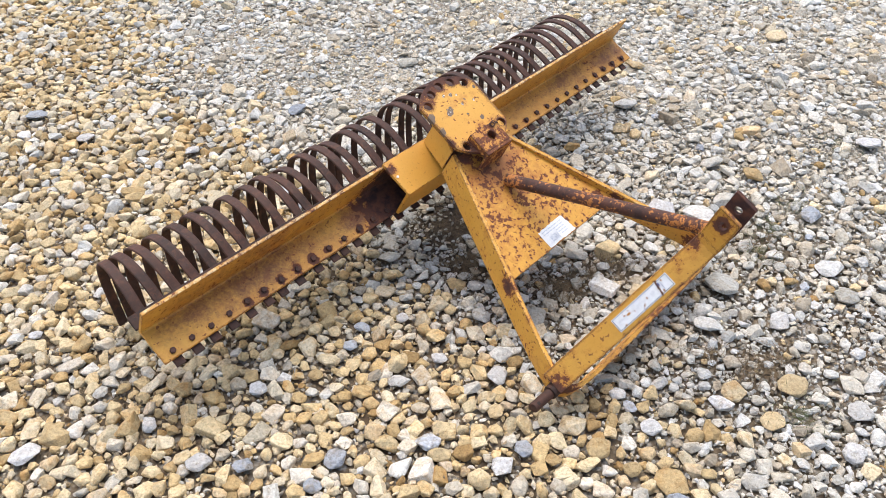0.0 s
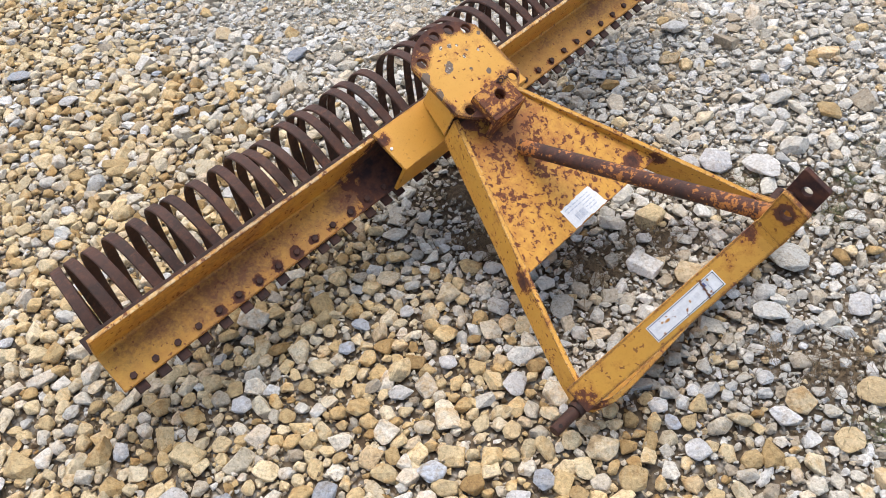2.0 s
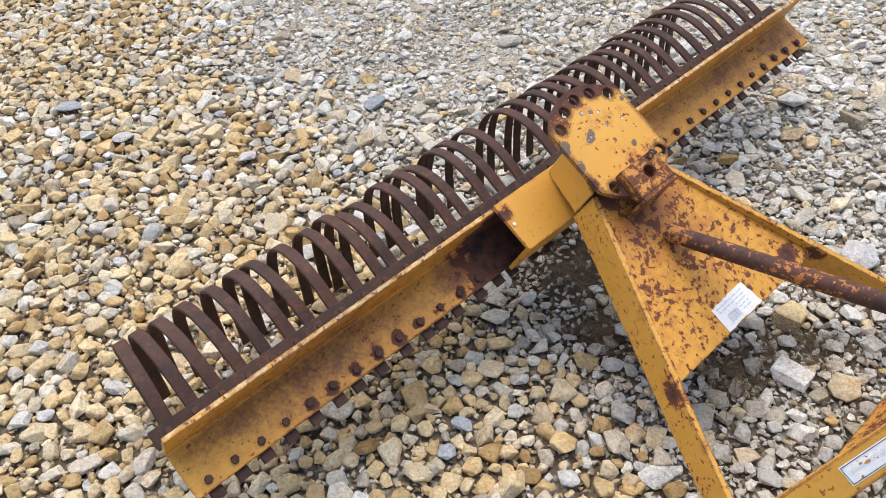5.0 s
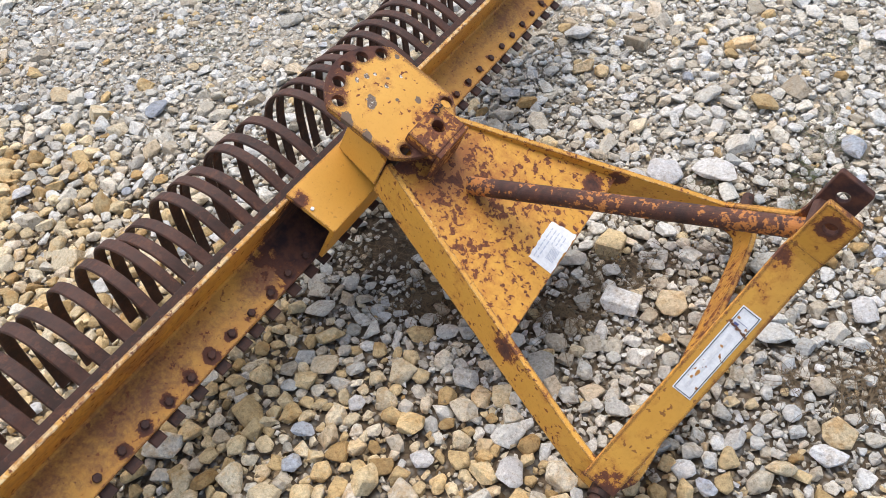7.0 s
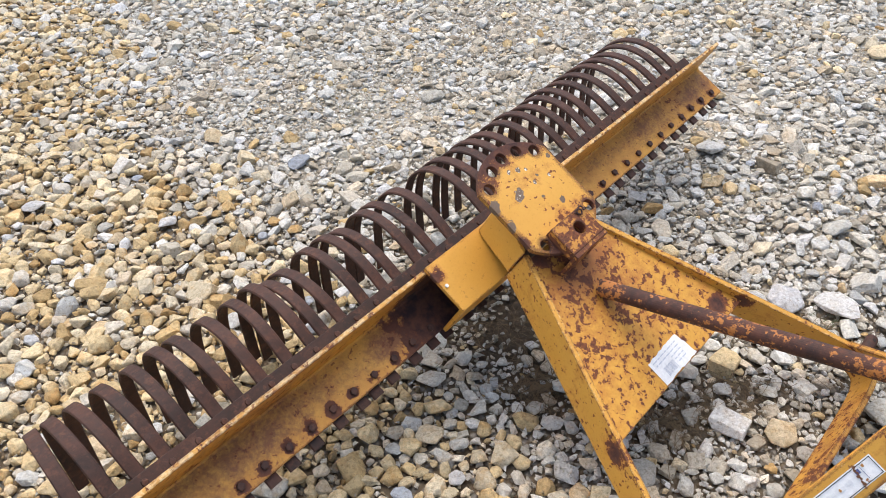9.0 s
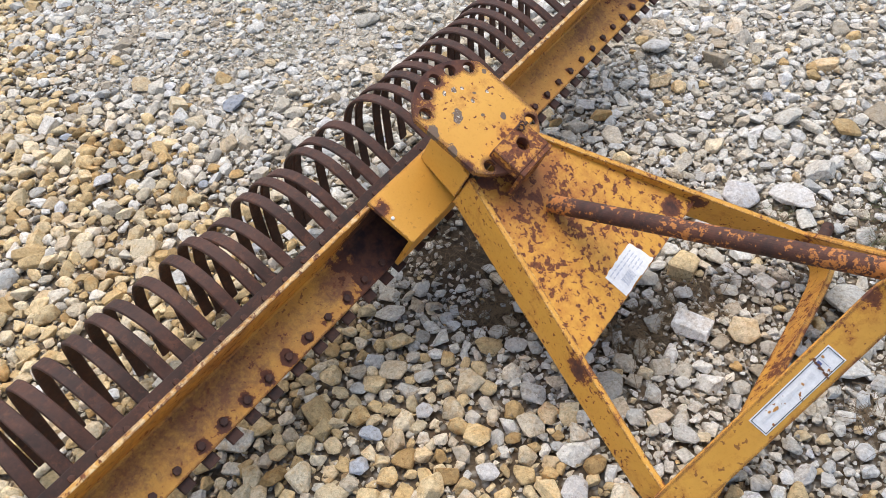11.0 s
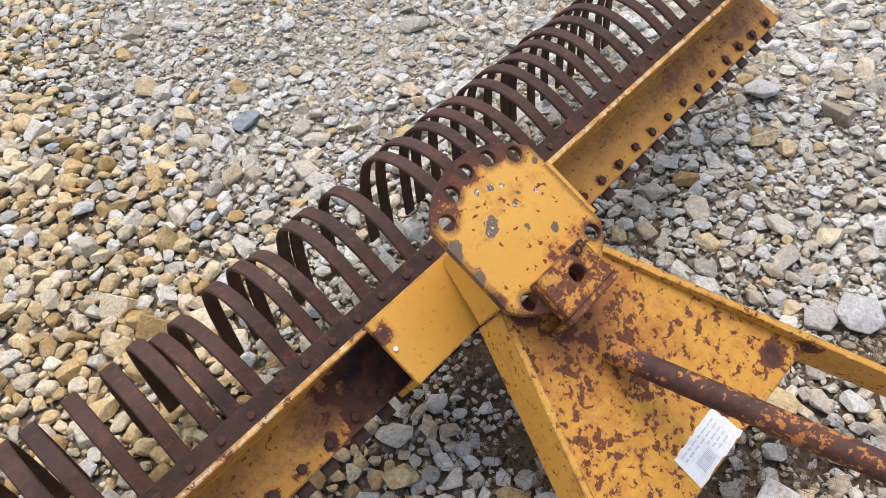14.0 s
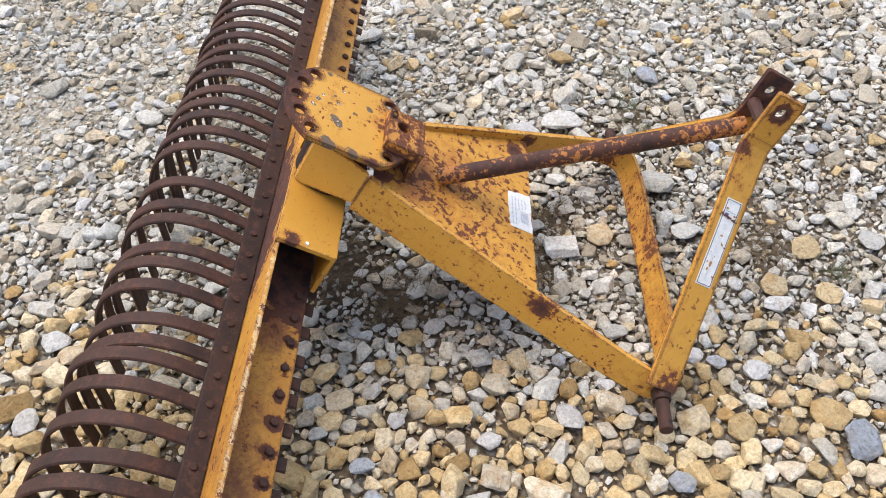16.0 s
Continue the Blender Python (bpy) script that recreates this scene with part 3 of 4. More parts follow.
# hitch frame: deck plate between two splayed arms
deck = part("deck_plate", slab([(-0.098, 0.585, -0.008), (0.068, 0.585, -0.008), (0.219, 0.252, -0.008), (-0.229, 0.252, -0.008)], (0, 0, 0.008), 0.001), YELLOW_DECK, rake, "yellow deck plate blistered with dark rust patches")


tear = random.Random(21)
paper_edge = []
for (xa, ya), (xb, yb) in zip([(0.031, 0.307), (0.042, 0.2545), (-0.064, 0.2545), (-0.064, 0.304)], [(0.042, 0.2545), (-0.064, 0.2545), (-0.064, 0.304), (0.031, 0.307)]):
    for q in range(12):
        t = q / 12
        nick = 0.0 if abs(ya - yb) > 0.03 and xa < 0 else tear.uniform(-0.0014, 0.0014)
        paper_edge.append((xa + (xb - xa) * t + nick, ya + (yb - ya) * t + nick, 0.0004))
sticker = part("price_sticker", slab(paper_edge, (0, 0, 0.0007), 0), PAPER, deck, "torn white paper sticker with faded print")
lines = []
for k in range(5):
    xr = 0.020
    while xr > -0.055:
        w = tear.uniform(0.004, 0.013)
        if k < 2 or xr - w > -0.012:
            lines.append(slab([(xr, 0.2985 - 0.0075 * k, 0.0012), (xr - w, 0.2985 - 0.0075 * k, 0.0012), (xr - w, 0.2962 - 0.0075 * k, 0.0012), (xr, 0.2962 - 0.0075 * k, 0.0012)], (0, 0, 0.0003), 0))
        xr -= w + 0.003
for k in range(14):
    xb = -0.014 - 0.0022 * k
    w = tear.choice((0.0006, 0.0011))
    lines.append(slab([(xb, 0.279, 0.0012), (xb - w, 0.279, 0.0012), (xb - w, 0.262, 0.0012), (xb, 0.262, 0.0012)], (0, 0, 0.0003), 0))


def joined(bms):
    out = bmesh.new()
    for b in bms:
        me = bpy.data.meshes.new("scrap")
        b.to_mesh(me)
        b.free()
        out.from_mesh(me)
        bpy.data.meshes.remove(me)
    return out


part("sticker_print", joined(lines), PRINT, sticker, "rows of faded grey-blue print")


def frame_bar():
    """One flat bar on edge, bent into the two splayed arms and the crossbar between the hitch pins."""
    corners = [(-0.1015, 0.5972), (-0.332, 0.028), (-0.327, -0.022), (-0.290, -0.044), (0.294, -0.044), (0.331, -0.022), (0.336, 0.028), (0.0695, 0.5972)]
    lows = [-0.080, -0.034, -0.031, -0.030, -0.030, -0.031, -0.034, -0.080]
    tops = [0.005, 0.030, 0.031, 0.031, 0.031, 0.031, 0.030, 0.005]
    line = [Vector((*c, 0)) for c in corners]
    fine, lo, hi = [], [], []
    for k, (a, b) in enumerate(zip(line, line[1:])):
        steps = 10 if (b - a).length > 0.3 else 4
        for q in range(steps):
            t = q / steps
            fine.append(a.lerp(b, t))
            lo.append(lows[k] + (lows[k + 1] - lows[k]) * t)
            hi.append(tops[k] + (tops[k + 1] - tops[k]) * t)
    fine.append(line[-1])
    lo.append(lows[-1])
    hi.append(tops[-1])
    for _ in range(3):
        fine = [fine[0]] + [(a + 2 * b + c) / 4 for a, b, c in zip(fine, fine[1:], fine[2:])] + [fine[-1]]
    bm = bmesh.new()
    rings = []
    for i, p in enumerate(fine):
        d = (fine[min(i + 1, len(fine) - 1)] - fine[max(i - 1, 0)]).normalized()
        inner = Vector((-d.y, d.x, 0)) * 0.0115
        rings.append([bm.verts.new(v) for v in ((p.x, p.y, lo[i]), (p.x, p.y, hi[i]), (p.x + inner.x, p.y + inner.y, hi[i]), (p.x + inner.x, p.y + inner.y, lo[i]))])
    for r, q in zip(rings, rings[1:]):
        for k in range(4):
            bm.faces.new((r[k], r[(k + 1) % 4], q[(k + 1) % 4], q[k]))
    bm.faces.new(rings[0])
    bm.faces.new(rings[-1])
    bmesh.ops.recalc_face_normals(bm, faces=bm.faces[:])
    return soften(bm, 0.0018)


frame_steel = part("hitch_frame", frame_bar(), YELLOW, rake, "yellow flat bar bent into two arms and a crossbar")

# mast: two flat bars that lean together and stand parallel at the top-link clevis
def mast(sign):
    """A flat bar from the hitch corner up to the clevis plate, which is bored for the top-link pin."""
    bm = bmesh.new()
    line = [(-0.342, 0.0125, 0.017), (-0.050, 0.024, 0.345), (-0.042, 0.025, 0.358), (-0.0395, 0.026, 0.372)]
    rings = []
    for i, (x, y, z) in enumerate(line):
        d = Vector(line[min(i + 1, 3)]) - Vector(line[max(i - 1, 0)]) if i < 3 else Vector((0, 0, 1))
        nrm = Vector((d.z, 0, -d.x)).normalized() * 0.011
        rings.append([bm.verts.new((sign * -1 * q.x, q.y, q.z)) for q in (Vector((x, y - 0.029, z)), Vector((x, y + 0.029, z)), Vector((x, y + 0.029, z)) + nrm, Vector((x, y - 0.029, z)) + nrm)])
    for r, q in zip(rings, rings[1:]):
        for k in range(4):
            bm.faces.new((r[k], r[(k + 1) % 4], q[(k + 1) % 4], q[k]))
    bm.faces.new(rings[0])
    bm.faces.new(rings[-1])
    bmesh.ops.recalc_face_normals(bm, faces=bm.faces[:])
    soften(bm, 0.0018)
    top = pierced([(-0.004, 0.3705), (0.054, 0.3705), (0.0685, 0.456), (0.066, 0.459), (0.013, 0.459), (0.0105, 0.456)], [(0.036, 0.427, 0.0100)], (sign * -0.0112, 0, 0), lambda p: (sign * 0.0397, p[0], p[1]))
    return joined([bm, top])


mast_near = part("mast_bar", mast(-1), YELLOW_MAST, rake, "yellow mast bar with chipped edges and a worn white decal")
mast_far = part("mast_bar", mast(1), YELLOW_MAST, rake)


def on_mast(along, across, lift):
    """A place on the outer face of the near mast bar."""
    a, b = Vector((-0.334, 0.0128, 0.026)), Vector((-0.050, 0.024, 0.345))
    d = (b - a).normalized()
    return a + d * along + Vector((0, across, 0)) + Vector((-d.z, 0, d.x)).normalized() * lift


def on_mast_quad(a0, a1, w0, w1, lift):
    bm = bmesh.new()
    low = [bm.verts.new(on_mast(a, w, lift)) for a, w in ((a0, w0), (a1, w0), (a1, w1), (a0, w1))]
    top = [bm.verts.new(on_mast(a, w, lift + 0.0004)) for a, w in ((a0, w0), (a1, w0), (a1, w1), (a0, w1))]
    bm.faces.new(low)
    bm.faces.new(top)
    for i in range(4):
        bm.faces.new((low[i], low[(i + 1) % 4], top[(i + 1) % 4], top[i]))
    return bm


D0, D1 = 0.184, 0.343
decal = part("decal", on_mast_quad(D0, D1, -0.017, 0.0165, 0.0003), VINYL, mast_near, "worn white decal with a black border line")
edge = 0.0022
part("decal_border", joined([on_mast_quad(D0 + edge, D1 - edge, w, w + 0.001, 0.0013) for w in (-0.0150, 0.0138)] + [on_mast_quad(a, a + 0.001, -0.0150, 0.0148, 0.0013) for a in (D0 + edge, D1 - edge - 0.001)]), INK, decal, "thin black border line")
word = random.Random(3)
bars, a = [], D0 + 0.012
while a < D1 - 0.045:
    w = word.uniform(0.003, 0.007)
    bars.append(on_mast_quad(a, a + w, word.uniform(-0.002, 0.0), word.uniform(0.004, 0.006), 0.0013))
    a += w + 0.0022
part("decal_print", joined(bars), FADED, decal, "faded print, no longer readable")
part("decal_mark", joined([on_mast_quad(D1 - 0.033, D1 - 0.026, 0.003, 0.0105, 0.0013), on_mast_quad(D1 - 0.023, D1 - 0.0225, -0.010, 0.010, 0.0013)]), BLUEMARK, decal, "small blue-black mark")



def peel(along, across, reach, seed):
    """A ragged spot where the decal has flaked off."""
    r = random.Random(seed)
    ring = [(along + reach[0] * math.cos(a) * r.uniform(0.6, 1.0), across + reach[1] * math.sin(a) * r.uniform(0.6, 1.0)) for a in np.linspace(0, math.tau, 12, endpoint=False)]
    bm = bmesh.new()
    bm.faces.new([bm.verts.new(on_mast(a, w, 0.0016)) for a, w in ring])
    made = bmesh.ops.extrude_face_region(bm, geom=bm.faces[:])
    lift = on_mast(0, 0, 0.0004) - on_mast(0, 0, 0)
    bmesh.ops.translate(bm, vec=lift, verts=[v for v in made["geom"] if isinstance(v, bmesh.types.BMVert)])
    return bm


for k in range(8):
    part("decal_scratch", peel(D1 - 0.036 + 0.0008 * k + 0.0015 * (k % 2), -0.017 + 0.0046 * k, (0.0022 + 0.0012 * (k % 3 == 1), 0.0034), 40 + k), RUST_FLAKE, decal, "rusty scratch across the decal")
for k, (a, w, reach) in enumerate(((D0 + 0.040, 0.002, (0.0065, 0.0032)), (D0 + 0.030, 0.005, (0.003, 0.0022)), (D1 - 0.018, 0.010, (0.0024, 0.003)), (D1 - 0.066, 0.001, (0.0022, 0.0035)))):
    part("decal_flake", peel(a, w, reach, 61 + k), ORANGE_FLAKE, decal, "orange spot where the decal has flaked")

part("clevis_spacer", rod((-0.029, 0.046, 0.396), (0.029, 0.046, 0.396), 0.0118, 8, 0.0015), RUST_BOLT, rake, "rusted spacer tube between the clevis plates")


def pin(sign):
    part("hitch_collar", rod((sign * 0.330, 0.0, 0), (sign * 0.352, 0.0, 0), 0.0170, 24, 0.002), RUST_DARK, rake)
    part("hitch_pin", rod((sign * 0.350, 0.0, 0), (sign * 0.412, 0.002, 0), 0.0122, 20, 0.0025), RUST_TINE, rake, "rusted round hitch pin", smooth=False)
    # no bore: a dark plug carries the shade of the linchpin hole
    part("pin_hole_plug", rod((sign * 0.399, 0.002, -0.0124), (sign * 0.399, 0.002, 0.0124), 0.0042, 12), DARK, rake, "dark plug in place of the shaded linchpin hole")


pin(-1)
pin(1)

# brace pipe from the deck to the mast head
part("brace_pipe", rod((-0.026, 0.462, 0.008), (0.0145, 0.034, 0.3575), 0.0165, 28, 0.001), RUST_PIPE, rake, "round brace pipe, rusted with flakes of orange paint", smooth=False)

# lock block over the front of the swivel plate
part("lock_block", pierced([(-0.070, 0.5345), (0.024, 0.5345), (0.024, 0.596), (-0.070, 0.596)], [(-0.016, 0.566, 0.0125)], (0, 0, 0.0215), lambda p: (p[0], p[1], 0.0495)), YELLOW_BLOCK, rake, "rusty orange lock block with a drilled hole")
# added dark disc, so the drilled hole looks deep and shaded
part("lock_pin", rod((-0.020, 0.566, 0.001), (-0.020, 0.566, 0.018), 0.0105, 18), RUST_DARK, rake, "dark disc added below the lock block hole to keep it dark")
part("lock_block_front", slab([(-0.068, 0.522, -0.001), (0.022, 0.522, -0.001), (0.024, 0.5255, 0.0710), (-0.070, 0.5255, 0.0710)], (0, 0.009, 0)), YELLOW_BLOCK, rake)

def wire(points, r):
    """A thin bent wire through 3D points."""
    bm = bmesh.new()
    pts = curve_through(points, 5)
    rings = []
    for i, p in enumerate(pts):
        d = (pts[min(i + 1, len(pts) - 1)] - pts[max(i - 1, 0)]).normalized()
        u = d.orthogonal().normalized()
        v = d.cross(u)
        rings.append([bm.verts.new(p + (u * math.cos(a) + v * math.sin(a)) * r) for a in (0, 1.047, 2.094, 3.142, 4.189, 5.236)])
    for a, b in zip(rings, rings[1:]):
        for k in range(6):
            bm.faces.new((a[k], a[(k + 1) % 6], b[(k + 1) % 6], b[k]))
    return bm


part("lock_wire", wire([(-0.004, 0.590, 0.0730), (0.004, 0.594, 0.0745), (0.010, 0.588, 0.0765), (0.005, 0.582, 0.0745), (0.000, 0.588, 0.0735), (0.010, 0.595, 0.0755), (0.018, 0.592, 0.0745), (0.014, 0.585, 0.0765), (0.022, 0.588, 0.0745), (0.030, 0.586, 0.0655)], 0.0016), RUST_BOLT, rake, "twisted scrap of rusty wire")

# ---- ground ----
EDGE_Y = [0.8, 1.17, 1.36, 1.47, 1.60, 1.76, 1.85, 2.0, 2.35, 2.55, 2.9, 3.4, 3.8, 5.0]
EDGE_X = [0.54, 0.46, 0.41, 0.22, 0.11, -0.12, -0.22, -0.38, -0.64, -0.84, -1.20, -1.42, -1.66, -2.4]


def packed_dust(x, y):
    """How high the trodden stone dust has filled the gaps between the grey stones."""
    grey = min(1.0, max(0.0, 0.4 + (x - np.interp(y, EDGE_Y, EDGE_X)) / 0.5)) * min(1.0, max(0.0, (y - 2.15) / 0.7))
    return 0.0095 * grey * (0.75 + 0.5 * noise.noise((x * 2.3, y * 2.3, 7.0))) if abs(x) < 4 and -1 < y < 5.5 else 0.0


bm = bmesh.new()
xs = [-150.0] + [-3.2 + 0.06 * k for k in range(101)] + [150.0]
ys = [-150.0] + [-1.5 + 0.06 * k for k in range(76)] + [150.0]
rows = [[bm.verts.new((a, b, packed_dust(a, b + 2.0))) for a in xs] for b in ys]
for low, high in zip(rows, rows[1:]):
    for k in range(len(xs) - 1):
        bm.faces.new((low[k], low[k + 1], high[k + 1], high[k]))
ground = link("ground", bm, GROUND)
ground.location = (0, 2, -0.020)
tagged(ground, "packed grey-brown stone dust under loose crushed gravel", "ground", kind="structure")


# ---- gravel ----
def stone_shape(seed, segments, planes, worn=0.07, low=0.44, high=0.66):
    """One broken stone of about unit size with flat faces and worn edges: a block cut by planes, its edges rounded off."""
    r = random.Random(seed)
    bm = bmesh.new()
    bmesh.ops.create_cube(bm, size=1.0)
    spin = Euler((r.uniform(0, 6), r.uniform(0, 6), r.uniform(0, 6))).to_matrix()
    count = r.randint(planes, planes + 2)
    for k in range(count):
        h = 1 - 2 * (k + 0.5) / count
        a = k * 2.4 + r.uniform(-0.4, 0.4)
        d = (spin @ Vector((math.sqrt(1 - h * h) * math.cos(a), math.sqrt(1 - h * h) * math.sin(a), h + r.uniform(-0.2, 0.2)))).normalized()
        bmesh.ops.bisect_plane(bm, geom=bm.verts[:] + bm.edges[:] + bm.faces[:], plane_co=d * r.uniform(0.37, 0.50), plane_no=d, clear_outer=True)
        bmesh.ops.holes_fill(bm, edges=[e for e in bm.edges if e.is_boundary])
    bmesh.ops.remove_doubles(bm, verts=bm.verts[:], dist=0.10)
    bmesh.ops.dissolve_limit(bm, angle_limit=0.1, verts=bm.verts[:], edges=bm.edges[:])
    if segments:
        bmesh.ops.bevel(bm, geom=bm.edges[:], offset=worn, segments=segments, profile=0.5, affect="EDGES", clamp_overlap=True)
    bmesh.ops.triangulate(bm, faces=bm.faces[:])
    sx, sy, sz = r.uniform(1.0, 1.32), r.uniform(0.78, 1.0), r.uniform(low, high)
    for v in bm.verts:
        v.co = Vector((v.co.x * sx, v.co.y * sy, v.co.z * sz)) * (1 + 0.06 * noise.noise(v.co * 4 + Vector((seed, 0, 0))))
    bm.verts.index_update()
    verts = np.array([v.co[:] for v in bm.verts])
    faces = np.array([[v.index for v in f.verts] for f in bm.faces])
    bm.free()
    return verts, faces


def chip_shape(seed, corners):
    """A small sharp stone: the hull of a few random corners."""
    r = random.Random(seed)
    bm = bmesh.new()
    sx, sy, sz = r.uniform(0.50, 0.66), r.uniform(0.38, 0.50), r.uniform(0.22, 0.34)
    for _ in range(corners):
        d = Vector((r.gauss(0, 1), r.gauss(0, 1), r.gauss(0, 1))).normalized() * r.uniform(0.88, 1.0)
        bm.verts.new((d.x * sx, d.y * sy, d.z * sz))
    hull = bmesh.ops.convex_hull(bm, input=bm.verts[:])
    bmesh.ops.delete(bm, geom=[v for v in hull["geom_interior"] if isinstance(v, bmesh.types.BMVert)], context="VERTS")
    bmesh.ops.triangulate(bm, faces=bm.faces[:])
    bm.verts.index_update()
    verts = np.array([v.co[:] for v in bm.verts])
    faces = np.array([[v.index for v in f.verts] for f in bm.faces])
    bm.free()
    return verts, faces


def broken_shape(seed, corners, worn, flat=(0.42, 0.68), segments=1):
    """One crushed stone: the hull of a few corners, its flattest joints merged into broad faces and its edges barely worn."""
    r = random.Random(seed)
    bm = bmesh.new()
    sx, sy, sz = r.uniform(0.50, 0.66), r.uniform(0.40, 0.54), 0.5 * r.uniform(*flat)
    count = corners + r.randint(-2, 2)
    spin = r.uniform(0, 6)
    for k in range(count):
        h = 1 - 2 * (k + 0.5) / count
        a = k * 2.4 + spin + r.uniform(-0.55, 0.55)
        h = max(-0.95, min(0.95, h + r.uniform(-0.2, 0.2)))
        w = (1 - abs(h) ** 2.6) ** (1 / 2.6)
        far = r.uniform(0.84, 1.10)
        bm.verts.new((sx * w * math.cos(a) * far, sy * w * math.sin(a) * far, sz * h * far))
    hull = bmesh.ops.convex_hull(bm, input=bm.verts[:])
    bmesh.ops.delete(bm, geom=[v for v in hull["geom_interior"] if isinstance(v, bmesh.types.BMVert)], context="VERTS")
    bmesh.ops.dissolve_limit(bm, angle_limit=0.30, verts=bm.verts[:], edges=bm.edges[:])
    if worn:
        bmesh.ops.bevel(bm, geom=bm.edges[:], offset=worn, segments=segments, profile=0.5, affect="EDGES", clamp_overlap=True)
    bmesh.ops.triangulate(bm, faces=bm.faces[:])
    for v in bm.verts:
        v.co *= 1 + 0.05 * noise.noise(v.co * 5 + Vector((seed, 0, 0)))
    bm.verts.index_update()
    verts = np.array([v.co[:] for v in bm.verts])
    faces = np.array([[v.index for v in f.verts] for f in bm.faces])
    bm.free()
    return verts, faces


SHAPES = {0: [chip_shape(700 + k, 8) for k in range(28)], 1: [chip_shape(900 + k, 11) for k in range(28)], 2: [broken_shape(500 + k, 12, 0) for k in range(28)], 3: [broken_shape(300 + k, 15, 0.035, (0.42, 0.60), 2) for k in range(28)], 4: [broken_shape(100 + k, 12, 0.045, (0.50, 0.80)) for k in range(20)] + [stone_shape(120 + k, 1, 5, 0.05, 0.48, 0.70) for k in range(8)], 5: [broken_shape(1200 + k, 11, 0.030, (0.42, 0.70)) for k in range(22)] + [stone_shape(1220 + k, 1, 5, 0.04, 0.40, 0.60) for k in range(6)]}
dice = np.random.RandomState(11)


def tan_share(x, y):
    """How much of the gravel is the tan kind at a place."""
    wob = np.array([noise.noise((a * 2.2, b * 2.2, 3.0)) for a, b in zip(x, y)]) * 0.16
    return np.clip(0.5 + (np.interp(y, EDGE_Y, EDGE_X) + wob - x) / np.interp(y, [1.8, 2.3], [0.26, 0.46]), 0.02, 0.97)


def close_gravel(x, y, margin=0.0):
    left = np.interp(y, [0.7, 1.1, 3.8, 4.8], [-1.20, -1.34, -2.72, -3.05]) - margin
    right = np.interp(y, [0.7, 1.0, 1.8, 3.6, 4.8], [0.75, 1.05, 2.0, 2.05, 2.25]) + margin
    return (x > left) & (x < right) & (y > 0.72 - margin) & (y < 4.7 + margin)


def scatter(step, jitter, reach=0.0):
    xs, ys = np.meshgrid(np.arange(-3.2 - reach, 2.7 + reach, step), np.arange(0.5 - reach, 5.1 + reach, step * 0.87))
    xs = xs + (np.arange(xs.shape[0]) % 2)[:, None] * step / 2
    x = xs.ravel() + dice.uniform(-jitter, jitter, xs.size) * step
    y = ys.ravel() + dice.uniform(-jitter, jitter, xs.size) * step
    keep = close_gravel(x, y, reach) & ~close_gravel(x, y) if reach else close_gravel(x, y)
    return x[keep], y[keep]


def turns(n, tip):
    """Random turns: any heading, tipped by some degrees."""
    a, b, c = dice.uniform(0, math.tau, n), np.radians(dice.normal(0, tip, n)), np.radians(dice.normal(0, tip, n))
    ca, sa, cb, sb, cc, sc = np.cos(a), np.sin(a), np.cos(b), np.sin(b), np.cos(c), np.sin(c)
    z, o = np.zeros(n), np.ones(n)
    ra = np.stack([ca, -sa, z, sa, ca, z, z, z, o], 1).reshape(n, 3, 3)
    rb = np.stack([o, z, z, z, cb, -sb, z, sb, cb], 1).reshape(n, 3, 3)
    rc = np.stack([cc, z, sc, z, o, z, -sc, z, cc], 1).reshape(n, 3, 3)
    return ra @ rb @ rc


def heap(name, detail, x, y, z, size, mat, tip, label, smooth):
    """Many stones joined into one mesh."""
    rot, which = turns(len(x), tip), dice.randint(0, 28, len(x))
    vs, fs, count = [], [], 0
    for k in range(28):
        pick = np.nonzero(which == k)[0]
        if not len(pick):
            continue
        v, f = SHAPES[detail][k]
        placed = np.einsum("nij,vj->nvi", rot[pick], v) * size[pick][:, None, None] + np.stack([x[pick], y[pick], z[pick]], 1)[:, None]
        vs.append(placed.reshape(-1, 3))
        fs.append((f[None] + count + (np.arange(len(pick)) * len(v))[:, None, None]).reshape(-1, 3))
        count += len(pick) * len(v)
    vs, fs = np.concatenate(vs), np.concatenate(fs)
    me = bpy.data.meshes.new(name)
    me.vertices.add(len(vs))
    me.vertices.foreach_set("co", vs.ravel().astype(np.float32))
    me.loops.add(fs.size)
    me.loops.foreach_set("vertex_index", fs.ravel().astype(np.int32))
    me.polygons.add(len(fs))
    me.polygons.foreach_set("loop_start", np.arange(0, fs.size, 3, dtype=np.int32))
    me.polygons.foreach_set("use_smooth", np.full(len(fs), smooth))
    me.update(calc_edges=True)
    me.materials.append(mat)
    return tagged(new(name, me), label, "gravel", kind="stuff")


piece_rng = random.Random(5)
PIECES = []
PIECE_MESH = {}


